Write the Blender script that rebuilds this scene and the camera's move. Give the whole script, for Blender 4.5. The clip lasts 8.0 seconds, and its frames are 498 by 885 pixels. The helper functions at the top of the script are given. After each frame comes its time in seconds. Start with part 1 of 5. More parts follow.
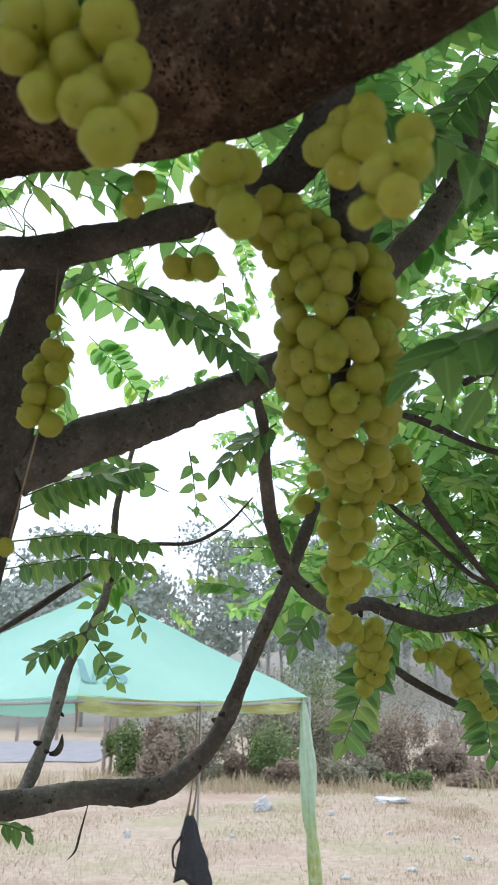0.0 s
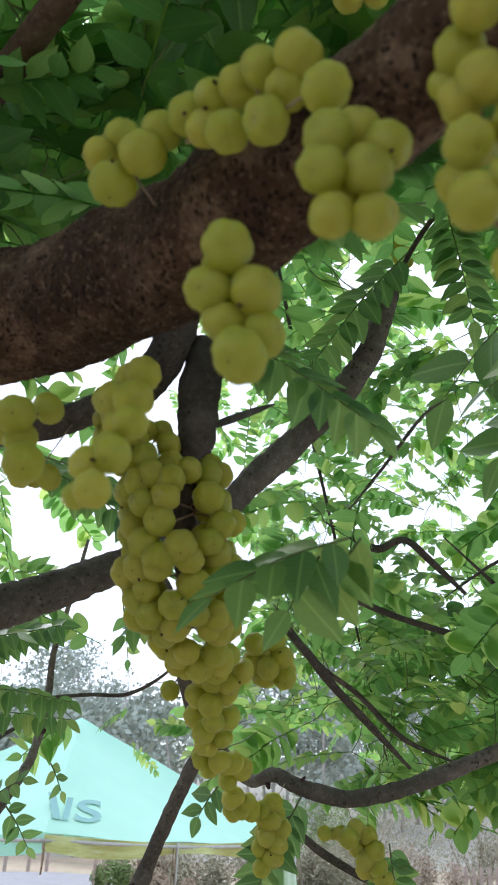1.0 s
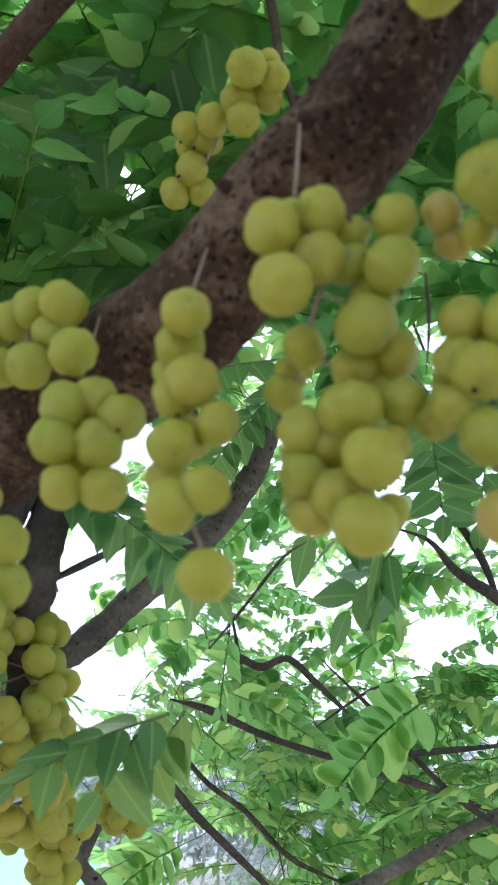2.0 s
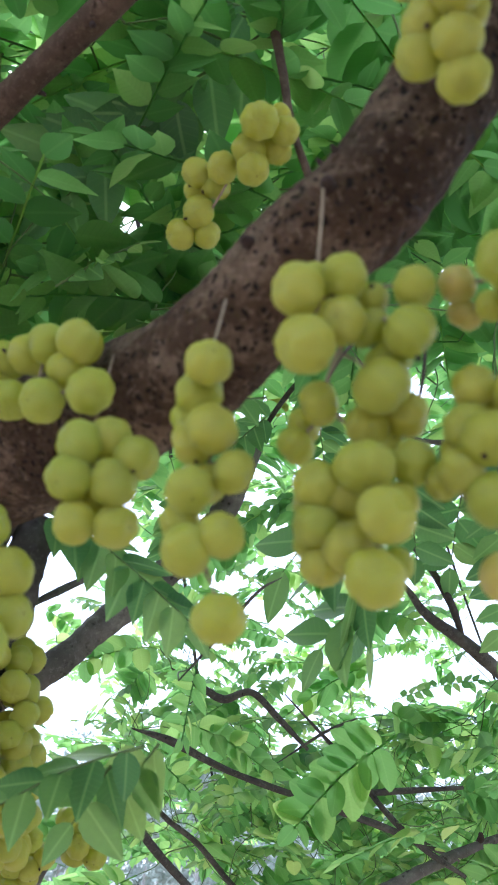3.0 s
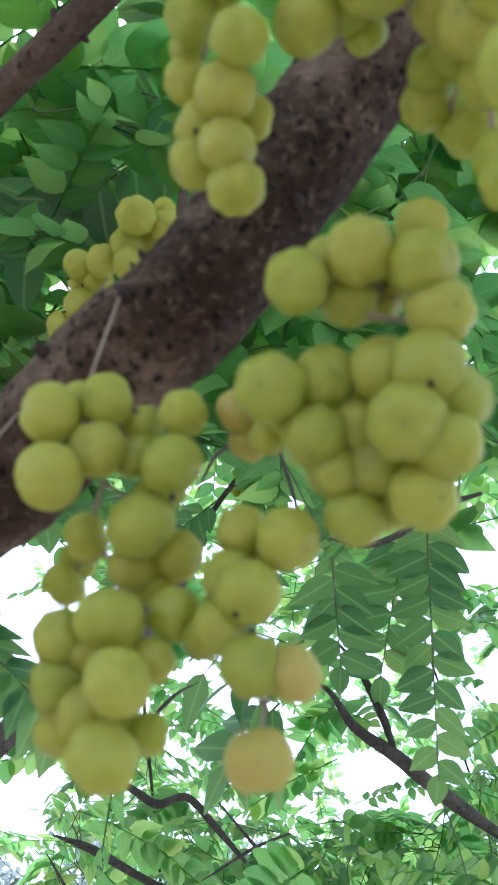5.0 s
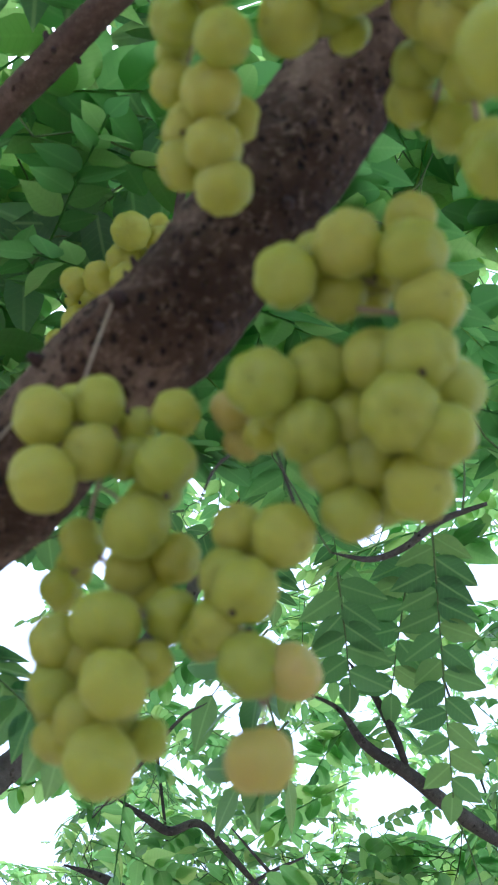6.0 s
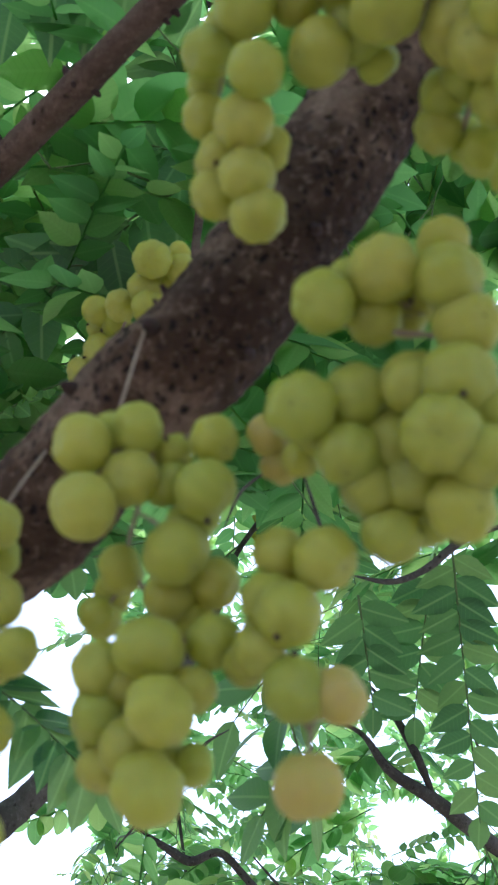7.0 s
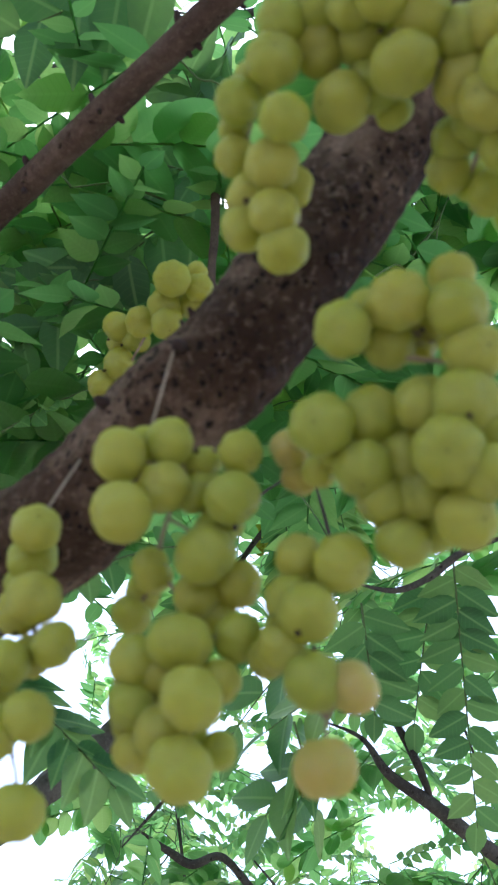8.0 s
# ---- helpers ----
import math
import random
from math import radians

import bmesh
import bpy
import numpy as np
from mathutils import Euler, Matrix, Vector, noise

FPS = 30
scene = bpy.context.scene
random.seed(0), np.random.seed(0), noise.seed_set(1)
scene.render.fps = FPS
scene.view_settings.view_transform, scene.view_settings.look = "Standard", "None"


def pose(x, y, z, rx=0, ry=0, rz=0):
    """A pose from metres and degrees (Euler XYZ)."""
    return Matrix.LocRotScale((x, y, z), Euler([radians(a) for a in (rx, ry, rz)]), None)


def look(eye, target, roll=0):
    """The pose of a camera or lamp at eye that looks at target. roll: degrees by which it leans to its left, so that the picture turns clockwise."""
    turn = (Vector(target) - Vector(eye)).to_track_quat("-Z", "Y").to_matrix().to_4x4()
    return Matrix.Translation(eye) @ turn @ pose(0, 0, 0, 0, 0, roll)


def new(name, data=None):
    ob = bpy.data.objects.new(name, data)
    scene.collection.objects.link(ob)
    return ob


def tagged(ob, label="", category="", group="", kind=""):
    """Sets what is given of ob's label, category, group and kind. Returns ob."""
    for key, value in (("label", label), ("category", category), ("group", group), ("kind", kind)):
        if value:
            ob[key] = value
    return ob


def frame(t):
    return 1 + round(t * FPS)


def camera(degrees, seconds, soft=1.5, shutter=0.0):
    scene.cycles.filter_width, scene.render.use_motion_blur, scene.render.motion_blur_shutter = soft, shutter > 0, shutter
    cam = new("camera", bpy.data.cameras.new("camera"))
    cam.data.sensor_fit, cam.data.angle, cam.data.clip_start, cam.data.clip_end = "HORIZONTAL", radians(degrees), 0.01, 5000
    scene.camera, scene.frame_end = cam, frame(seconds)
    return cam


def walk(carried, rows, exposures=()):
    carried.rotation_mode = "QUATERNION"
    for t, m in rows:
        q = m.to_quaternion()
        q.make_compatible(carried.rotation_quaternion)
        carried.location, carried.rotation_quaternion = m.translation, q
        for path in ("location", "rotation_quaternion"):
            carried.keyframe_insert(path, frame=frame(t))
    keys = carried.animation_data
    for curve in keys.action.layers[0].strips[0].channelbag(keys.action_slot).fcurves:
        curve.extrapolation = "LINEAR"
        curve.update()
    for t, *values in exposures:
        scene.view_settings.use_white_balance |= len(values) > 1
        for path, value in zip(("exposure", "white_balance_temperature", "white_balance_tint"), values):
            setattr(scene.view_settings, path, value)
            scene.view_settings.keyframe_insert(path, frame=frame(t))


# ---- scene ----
cam = camera(33.23, 8.0, soft=1.8)
cam.data.dof.use_dof, cam.data.dof.focus_distance, cam.data.dof.aperture_fstop = True, 1.5, 22.0
PATH = [
    (0, (0.0000, 0.0000, 1.6000), (-0.0013, 0.7002, 1.8152), 0.27),
    (0.2, (0.0550, -0.0222, 1.6004), (0.0306, 0.6731, 1.8295), 2.49),
    (0.5, (0.0810, -0.0286, 1.6446), (0.0720, 0.6565, 1.9035), 1.12),
    (0.7, (0.1040, -0.0416, 1.6484), (0.0924, 0.6318, 1.9364), 1.54),
    (1, (0.1408, -0.0598, 1.6578), (0.1264, 0.6043, 1.9666), 2.1),
    (1.2, (0.1674, -0.0703, 1.6693), (0.1641, 0.5851, 1.9964), 2.17),
    (1.5, (0.2015, -0.0906, 1.7004), (0.2082, 0.5561, 2.0444), 1.8),
    (1.8, (0.2189, -0.0997, 1.7288), (0.2285, 0.5412, 2.0832), 1.99),
    (2, (0.2231, -0.1052, 1.7314), (0.2563, 0.5327, 2.0900), 1.82),
    (3.5, (0.1949, -0.1184, 1.7322), (0.2584, 0.4986, 2.1219), 3.59),
    (4, (0.2364, -0.1114, 1.7647), (0.2939, 0.5002, 2.1637), 4.49),
    (4.5, (0.2575, -0.1132, 1.7811), (0.3131, 0.4857, 2.1992), 5.9),
    (5, (0.2864, -0.1112, 1.7760), (0.3381, 0.4772, 2.2092), 5.67),
    (6.5, (0.2919, -0.1038, 1.7701), (0.3309, 0.4666, 2.2280), 4.21),
    (7, (0.2819, -0.1052, 1.7688), (0.3155, 0.4584, 2.2354), 4.24),
    (7.5, (0.2875, -0.1287, 1.7594), (0.3216, 0.4295, 2.2325), 4.38),
    (8, (0.2722, -0.1250, 1.7528), (0.3047, 0.4333, 2.2259), 5.09),
]

EXPOSURES = [(0.0, 0.50, 5900, 12), (0.5, 0.40, 5850, 12), (1.0, 0.68, 5850, 12), (2.0, 1.30, 5350, 14), (3.5, 1.50, 5250, 14), (4.5, 1.58, 5100, 15), (6.5, 1.12, 5000, 15), (8.0, 1.18, 5050, 14)]
walk(cam, [(t, look(eye, target, roll)) for t, eye, target, roll in PATH], EXPOSURES)

# ---- light: a bright overcast day, the sun behind thin cloud ----
world = bpy.data.worlds.new("sky")
scene.world = world
world.use_nodes = True
wn = world.node_tree.nodes
sky = wn.new("ShaderNodeTexSky")
sky.sky_type, sky.sun_disc = "NISHITA", False
sky.sun_elevation, sky.sun_rotation = radians(56), radians(-15)
sky.air_density, sky.dust_density, sky.ozone_density = 1.0, 3.0, 0.5
wn["Background"].inputs[1].default_value = 0.15
cloud = wn.new("ShaderNodeMix")
cloud.data_type = "RGBA"
cloud.inputs[0].default_value = 0.6
cloud.inputs[7].default_value = (7.3, 7.65, 8.15, 1)
world.node_tree.links.new(sky.outputs[0], cloud.inputs[6])
world.node_tree.links.new(cloud.outputs[2], wn["Background"].inputs[0])
sun = new("sun", bpy.data.lights.new("sun", "SUN"))
sun.data.energy, sun.data.angle, sun.data.color = 1.5, radians(25), (1.0, 0.96, 0.9)
SUN_DIR = Vector((math.sin(radians(-15)) * math.cos(radians(56)), math.cos(radians(-15)) * math.cos(radians(56)), math.sin(radians(56))))
sun.matrix_world = look(SUN_DIR * 30, (0, 0, 0))


# ---- materials ----
class Mat:
    """A node material with short calls."""

    def __init__(self, name):
        self.m = bpy.data.materials.new(name)
        self.m.use_nodes = True
        self.t = self.m.node_tree
        self.b = self.t.nodes["Principled BSDF"]
        self.coord = self.t.nodes.new("ShaderNodeTexCoord").outputs["Object"]
        self.out = self.t.nodes["Material Output"]

    def node(self, kind, **inputs):
        n = self.t.nodes.new(kind)
        for key, value in inputs.items():
            if isinstance(value, tuple) and len(value) == 3 and key == "Color":
                value = (*value, 1)
            key = key.replace("_", " ")
            if hasattr(value, "is_linked"):
                self.t.links.new(value, n.inputs[key])
            else:
                n.inputs[key].default_value = value
        return n

    def noise(self, scale, detail=4, rough=0.6, at=None):
        n = self.node("ShaderNodeTexNoise", Scale=scale, Detail=detail, Roughness=rough)
        self.t.links.new(at or self.coord, n.inputs["Vector"])
        return n.outputs["Fac"]

    def cells(self, scale, at=None):
        n = self.node("ShaderNodeTexVoronoi", Scale=scale)
        self.t.links.new(at or self.coord, n.inputs["Vector"])
        return n.outputs["Distance"]

    def ramp(self, fac, *stops):
        n = self.t.nodes.new("ShaderNodeValToRGB")
        self.t.links.new(fac, n.inputs[0])
        els = n.color_ramp.elements
        while len(els) < len(stops):
            els.new(0.5)
        for e, (pos, col) in zip(els, stops):
            e.position, e.color = pos, (*col, 1)
        return n.outputs[0]

    def mix(self, fac, a, b, how="MIX"):
        n = self.t.nodes.new("ShaderNodeMix")
        n.data_type, n.blend_type = "RGBA", how
        for sock, value in ((n.inputs[0], fac), (n.inputs[6], a), (n.inputs[7], b)):
            if hasattr(value, "is_linked"):
                self.t.links.new(value, sock)
            elif isinstance(value, tuple):
                sock.default_value = (*value, 1)
            else:
                sock.default_value = value
        return n.outputs[2]

    def colour(self, col):
        if hasattr(col, "is_linked"):
            self.t.links.new(col, self.b.inputs["Base Color"])
        else:
            self.b.inputs["Base Color"].default_value = (*col, 1)
        return self

    def gloss(self, rough, spec=0.4):
        self.b.inputs["Roughness"].default_value = rough
        self.b.inputs["Specular IOR Level"].default_value = spec
        return self

    def bump(self, height, strength=0.4, distance=0.01):
        n = self.node("ShaderNodeBump", Height=height, Strength=strength, Distance=distance)
        self.t.links.new(n.outputs[0], self.b.inputs["Normal"])
        return self

    def translucent(self, col, share):
        tr = self.node("ShaderNodeBsdfTranslucent", Color=col)
        mx = self.t.nodes.new("ShaderNodeMixShader")
        mx.inputs[0].default_value = share
        self.t.links.new(self.b.outputs[0], mx.inputs[1])
        self.t.links.new(tr.outputs[0], mx.inputs[2])
        self.t.links.new(mx.outputs[0], self.out.inputs[0])
        return self

    def random(self, island=False):
        if island:
            return self.t.nodes.new("ShaderNodeNewGeometry").outputs["Random Per Island"]
        return self.t.nodes.new("ShaderNodeObjectInfo").outputs["Random"]


def leaf_material(name, island, share):
    m = Mat(name)
    rnd = m.random(island)
    base = m.ramp(rnd, (0.0, (0.032, 0.085, 0.026)), (0.5, (0.048, 0.124, 0.030)), (0.85, (0.070, 0.160, 0.034)), (1.0, (0.120, 0.195, 0.040)))
    uv = m.t.nodes.new("ShaderNodeUVMap").outputs[0]
    base = m.mix(m.ramp(m.noise(7, 3, 0.6, uv), (0.35, (0, 0, 0)), (0.7, (0.7, 0.7, 0.7))), base, (0.03, 0.09, 0.03))
    back = m.ramp(rnd, (0.0, (0.20, 0.40, 0.115)), (0.6, (0.32, 0.55, 0.155)), (1.0, (0.55, 0.72, 0.20)))
    split = m.node("ShaderNodeSeparateXYZ", Vector=uv)
    far = m.t.nodes.new("ShaderNodeMath")
    far.operation = "ABSOLUTE"
    m.t.links.new(split.outputs[0], far.inputs[0])
    rib = m.ramp(far.outputs[0], (0.012, (1, 1, 1)), (0.028, (0, 0, 0)))
    tilt = m.t.nodes.new("ShaderNodeMath")
    tilt.operation = "MULTIPLY_ADD"
    tilt.inputs[1].default_value = -0.55
    m.t.links.new(far.outputs[0], tilt.inputs[0])
    m.t.links.new(split.outputs[1], tilt.inputs[2])
    saw = m.t.nodes.new("ShaderNodeMath")
    saw.operation = "PINGPONG"
    saw.inputs[1].default_value = 0.05
    m.t.links.new(tilt.outputs[0], saw.inputs[0])
    veins = m.ramp(saw.outputs[0], (0.0, (0.35, 0.35, 0.35)), (0.012, (0, 0, 0)))
    lines = m.mix(1.0, rib, veins, "ADD")
    base = m.mix(lines, base, (0.16, 0.26, 0.08))
    back = m.mix(veins, back, m.mix(0.5, back, (0.10, 0.30, 0.05)))
    m.colour(base).gloss(0.42, 0.4).bump(lines, 0.25, 0.001)
    return m.translucent(back, share).m


def bark_material(name, dark, mid, pale, spots, scale=1.0, pitting=0.5):
    m = Mat(name)
    big = m.noise(22 * scale, 6, 0.7)
    fine = m.noise(150 * scale, 6, 0.75)
    col = m.ramp(big, (0.30, dark), (0.50, mid), (0.82, pale))
    col = m.mix(m.ramp(fine, (0.35, (0, 0, 0)), (0.7, (1, 1, 1))), col, m.mix(0.6, col, dark))
    stain = m.ramp(m.noise(9 * scale, 4, 0.65), (0.44, (0, 0, 0)), (0.60, (0.7, 0.7, 0.7)))
    col = m.mix(stain, col, dark)
    bend = m.node("ShaderNodeTexNoise", Scale=110 * scale, Detail=3.0)
    m.t.links.new(m.coord, bend.inputs["Vector"])
    warp = m.node("ShaderNodeVectorMath")
    warp.operation = "MULTIPLY_ADD"
    warp.inputs[1].default_value = (0.009, 0.009, 0.009)
    m.t.links.new(bend.outputs["Color"], warp.inputs[0])
    m.t.links.new(m.coord, warp.inputs[2])
    pits = m.ramp(m.cells(230 * scale, warp.outputs[0]), (0.20, (1, 1, 1)), (0.36, (0, 0, 0)))
    scars = m.ramp(m.cells(70 * scale, warp.outputs[0]), (0.07, (1, 1, 1)), (0.15, (0, 0, 0)))
    patch = m.ramp(m.noise(30 * scale, 3), (pitting - 0.12, (0, 0, 0)), (pitting + 0.04, (1, 1, 1)))
    fleck = m.ramp(m.noise(210 * scale, 5, 0.75), (0.54, (0, 0, 0)), (0.64, (0.6, 0.6, 0.6)))
    col = m.mix(fleck, col, m.mix(0.45, col, pale))
    spot = m.mix(1.0, m.mix(1.0, pits, patch, "MULTIPLY"), scars, "LIGHTEN")
    col = m.mix(spot, col, spots)
    m.colour(col).gloss(0.9, 0.15)
    h = m.mix(0.5, m.mix(0.35, fine, big), spot, "SUBTRACT")
    return m.bump(h, 1.0, 0.004).m


def fruit_material(name, *tones):
    m = Mat(name)
    rnd = m.random()
    col = m.ramp(rnd, *tones)
    col = m.mix(m.ramp(m.noise(2.2, 4), (0.4, (0, 0, 0)), (0.75, (0.5, 0.5, 0.5))), col, (0.41, 0.40, 0.09))
    col = m.mix(m.ramp(m.noise(16, 4), (0.5, (0, 0, 0)), (0.8, (0.45, 0.45, 0.45))), col, (0.29, 0.32, 0.045))
    speck = m.ramp(m.cells(9), (0.03, (0.55, 0.55, 0.55)), (0.08, (0, 0, 0)))
    col = m.mix(speck, col, (0.36, 0.25, 0.07))
    split = m.node("ShaderNodeSeparateXYZ", Vector=m.coord)
    flat = m.node("ShaderNodeCombineXYZ", X=split.outputs[0], Y=split.outputs[1])
    dist = m.t.nodes.new("ShaderNodeVectorMath")
    dist.operation = "LENGTH"
    m.t.links.new(flat.outputs[0], dist.inputs[0])
    eye = m.ramp(dist.outputs["Value"], (0.016, (1, 1, 1)), (0.04, (0, 0, 0)))
    below = m.ramp(split.outputs[2], (0.0, (1, 1, 1)), (0.02, (0, 0, 0)))
    eye = m.mix(1.0, eye, below, "MULTIPLY")
    some = m.t.nodes.new("ShaderNodeMath")
    some.operation = "PINGPONG"
    some.inputs[1].default_value = 0.07
    m.t.links.new(rnd, some.inputs[0])
    eye = m.mix(1.0, eye, m.ramp(some.outputs[0], (0.035, (0.15, 0.15, 0.15)), (0.05, (0.9, 0.9, 0.9))), "MULTIPLY")
    col = m.mix(eye, col, (0.07, 0.035, 0.02))
    m.colour(col).gloss(0.42, 0.3).bump(m.noise(22, 4), 0.12, 0.03)
    m.b.inputs["Subsurface Weight"].default_value = 0.85
    m.b.inputs["Subsurface Radius"].default_value = (0.013, 0.012, 0.004)
    m.b.inputs["Subsurface Scale"].default_value = 1.0
    return m.translucent(m.mix(0.5, col, (0.62, 0.62, 0.11)), 0.42).m


def simple(name, a, b, scale, rough=0.8, bump=0.3, dist=0.01, island=False, spec=0.3):
    m = Mat(name)
    col = m.ramp(m.noise(scale, 5), (0.3, a), (0.7, b))
    col = m.mix(m.ramp(m.noise(scale * 9, 4), (0.3, (0, 0, 0)), (0.75, (0.6, 0.6, 0.6))), col, m.mix(0.5, a, b))
    if island:
        col = m.mix(m.ramp(m.random(True), (0, (0, 0, 0)), (1, (1, 1, 1))), col, b)
    return m.colour(col).gloss(rough, spec).bump(m.noise(scale * 5, 5), bump, dist).m


# same leaf twice: low share puts shade into near fronds, high share brightens crown
LEAF = leaf_material("leaf_green", False, 0.34)
CROWN = leaf_material("crown_green", True, 0.74)
BARK = bark_material("bark_near", (0.020, 0.010, 0.006), (0.078, 0.044, 0.026), (0.34, 0.235, 0.165), (0.010, 0.006, 0.005), 1.0, 0.46)
BARK_GREY = bark_material("bark_grey", (0.045, 0.038, 0.034), (0.10, 0.085, 0.074), (0.21, 0.185, 0.165), (0.030, 0.025, 0.022), 1.0, 0.62)
# two lighter copies of bark_grey: pale mottling, plus daylight and glare in the colour
BARK_PALE = bark_material("bark_pale", (0.06, 0.052, 0.046), (0.14, 0.12, 0.105), (0.27, 0.245, 0.22), (0.05, 0.042, 0.036), 0.7, 0.6)
BARK_PALEST = bark_material("bark_palest", (0.09, 0.08, 0.072), (0.22, 0.20, 0.18), (0.42, 0.39, 0.35), (0.08, 0.07, 0.062), 0.7, 0.62)
BARK_RED = bark_material("bark_red", (0.042, 0.025, 0.018), (0.105, 0.066, 0.047), (0.22, 0.155, 0.12), (0.040, 0.024, 0.018), 1.0, 0.68)
FRUIT = fruit_material("fruit_skin", (0.0, (0.34, 0.365, 0.052)), (0.55, (0.40, 0.395, 0.062)), (1.0, (0.44, 0.405, 0.075)))
RIPE = fruit_material("ripe_fruit_skin", (0.0, (0.45, 0.345, 0.105)), (1.0, (0.49, 0.37, 0.13)))
STALK = simple("stalk_skin", (0.17, 0.115, 0.08), (0.32, 0.24, 0.17), 80, 0.7, 0.2, 0.001)
STEM_GREEN = simple("green_stem", (0.06, 0.10, 0.03), (0.12, 0.16, 0.05), 60, 0.6, 0.1, 0.001)


# ---- building helpers ----
def mesh_of(name, verts, faces, material, smooth=True):
    me = bpy.data.meshes.new(name)
    me.from_pydata([tuple(v) for v in verts], [], faces)
    me.materials.append(material)
    if smooth:
        me.polygons.foreach_set("use_smooth", [True] * len(me.polygons))
    me.update()
    return me


def part(name, data, parent, label=""):
    """One mesh object under a thing or a part, placed in world coordinates."""
    ob = new(name, data)
    ob.parent = parent
    if parent is not None and parent.parent is None:
        ob.matrix_parent_inverse = parent.matrix_basis.inverted()
    return tagged(ob, label)


def thing(name, place, label, category, group="", kind=""):
    ob = new(name)
    ob.empty_display_size = 0.05
    ob.matrix_basis = Matrix.Translation(place)
    return tagged(ob, label, category, group, kind)


def bm_mesh(name, bm, material, smooth=False):
    me = bpy.data.meshes.new(name)
    bm.to_mesh(me)
    bm.free()
    me.materials.append(material)
    if smooth:
        me.polygons.foreach_set("use_smooth", [True] * len(me.polygons))
    return me


def glide(points, steps):
    """A smooth curve through rows of numbers."""
    c = np.array(points, float)
    a = np.vstack([2 * c[0] - c[1], c, 2 * c[-1] - c[-2]])
    out = []
    for i in range(1, len(a) - 2):
        for s in np.linspace(0, 1, steps, endpoint=False):
            p0, p1, p2, p3 = a[i - 1], a[i], a[i + 1], a[i + 2]
            out.append(0.5 * (2 * p1 + (p2 - p0) * s + (2 * p0 - 5 * p1 + 4 * p2 - p3) * s * s + (3 * p1 - p0 - 3 * p2 + p3) * s ** 3))
    out.append(c[-1])
    return np.array(out)


def tube(points, sides=12, steps=8, rough=0.0, grain=60.0, lump=0.0, base=0):
    """Vertices and faces of a round limb along rows of (x, y, z, radius), with an uneven skin."""
    q = glide(points, steps)
    verts, faces = [], []
    side = None
    n = len(q)
    for i, (x, y, z, r) in enumerate(q):
        d = Vector(q[min(i + 1, n - 1)][:3] - q[max(i - 1, 0)][:3]).normalized()
        side = d.orthogonal().normalized() if side is None else (side - d * side.dot(d)).normalized()
        over = d.cross(side)
        for k in range(sides):
            a = 2 * math.pi * k / sides
            o = side * math.cos(a) + over * math.sin(a)
            p = Vector((x, y, z)) + o * r
            if rough or lump:
                g = lump * noise.noise(p * 22.0) + rough * noise.noise(p * grain) + 0.6 * rough * noise.noise(p * grain * 2.7)
                p += o * r * g
            verts.append(p)
    for i in range(n - 1):
        for k in range(sides):
            a, b = base + i * sides + k, base + i * sides + (k + 1) % sides
            faces.append((a, b, b + sides, a + sides))
    faces.append(tuple(base + k for k in range(sides))[::-1])
    faces.append(tuple(base + (n - 1) * sides + k for k in range(sides)))
    return verts, faces


def join(pieces):
    """Several (verts, faces) as one."""
    verts, faces = [], []
    for v, f in pieces:
        n = len(verts)
        verts += list(v)
        faces += [tuple(i + n for i in face) for face in f]
    return verts, faces


# ---- ground ----
GROUND = Mat("dry_ground")
_big = GROUND.noise(0.55, 6, 0.62)
_fine = GROUND.noise(9, 6, 0.7)
_c = GROUND.ramp(_big, (0.36, (0.41, 0.305, 0.235)), (0.48, (0.50, 0.405, 0.315)), (0.60, (0.40, 0.365, 0.235)))
_c = GROUND.mix(GROUND.ramp(_fine, (0.35, (0, 0, 0)), (0.7, (0.8, 0.8, 0.8))), _c, (0.28, 0.235, 0.175))
GROUND.colour(_c).gloss(0.95, 0.1).bump(_fine, 0.6, 0.03)


def ground_height(x, y):
    near = 0.05 * noise.noise(Vector((x * 0.35, y * 0.35, 0))) + 0.02 * noise.noise(Vector((x * 1.7, y * 1.7, 3)))
    return near * (1 if y < 60 else 0)


xs = np.concatenate([np.linspace(-700, -30, 10), np.linspace(-24, 24, 97), np.linspace(30, 700, 10)])
ys = np.concatenate([np.linspace(-400, -12, 8), np.linspace(-8, 40, 97), np.linspace(48, 900, 14)])
gv = [(x, y, ground_height(x, y)) for y in ys for x in xs]
gf = [(j * len(xs) + i, j * len(xs) + i + 1, (j + 1) * len(xs) + i + 1, (j + 1) * len(xs) + i) for j in range(len(ys) - 1) for i in range(len(xs) - 1)]
ground = tagged(new("ground", mesh_of("ground", gv, gf, GROUND.m)), "dry bare soil with patches of withered grass", "ground", kind="structure")
ROAD = simple("road_surface", (0.22, 0.22, 0.23), (0.31, 0.31, 0.32), 2.0, 0.85, 0.2, 0.01)
rv = []
for i in range(91):
    x = -40 + i * 0.4
    mid = 29 + 0.5 * math.sin(x * 0.12)
    for k in range(9):
        y = mid - 5.6 + 1.4 * k
        rv.append((x, y, ground_height(x, y) + 0.02 + 0.03 * math.sin(math.pi * k / 8)))
road = tagged(new("road", mesh_of("road", rv, [(9 * i + k, 9 * i + 9 + k, 9 * i + 10 + k, 9 * i + 1 + k) for i in range(90) for k in range(8)], ROAD)), "pale grey worn road crossing behind the yard", "road", kind="structure")

# ---- the fruit tree ----
TREE_AT = (-0.46, 0.90, 0.0)
tree = thing("star_gooseberry_tree", TREE_AT, "fruiting tree with mottled bark and hanging yellow-green fruit clusters", "tree")

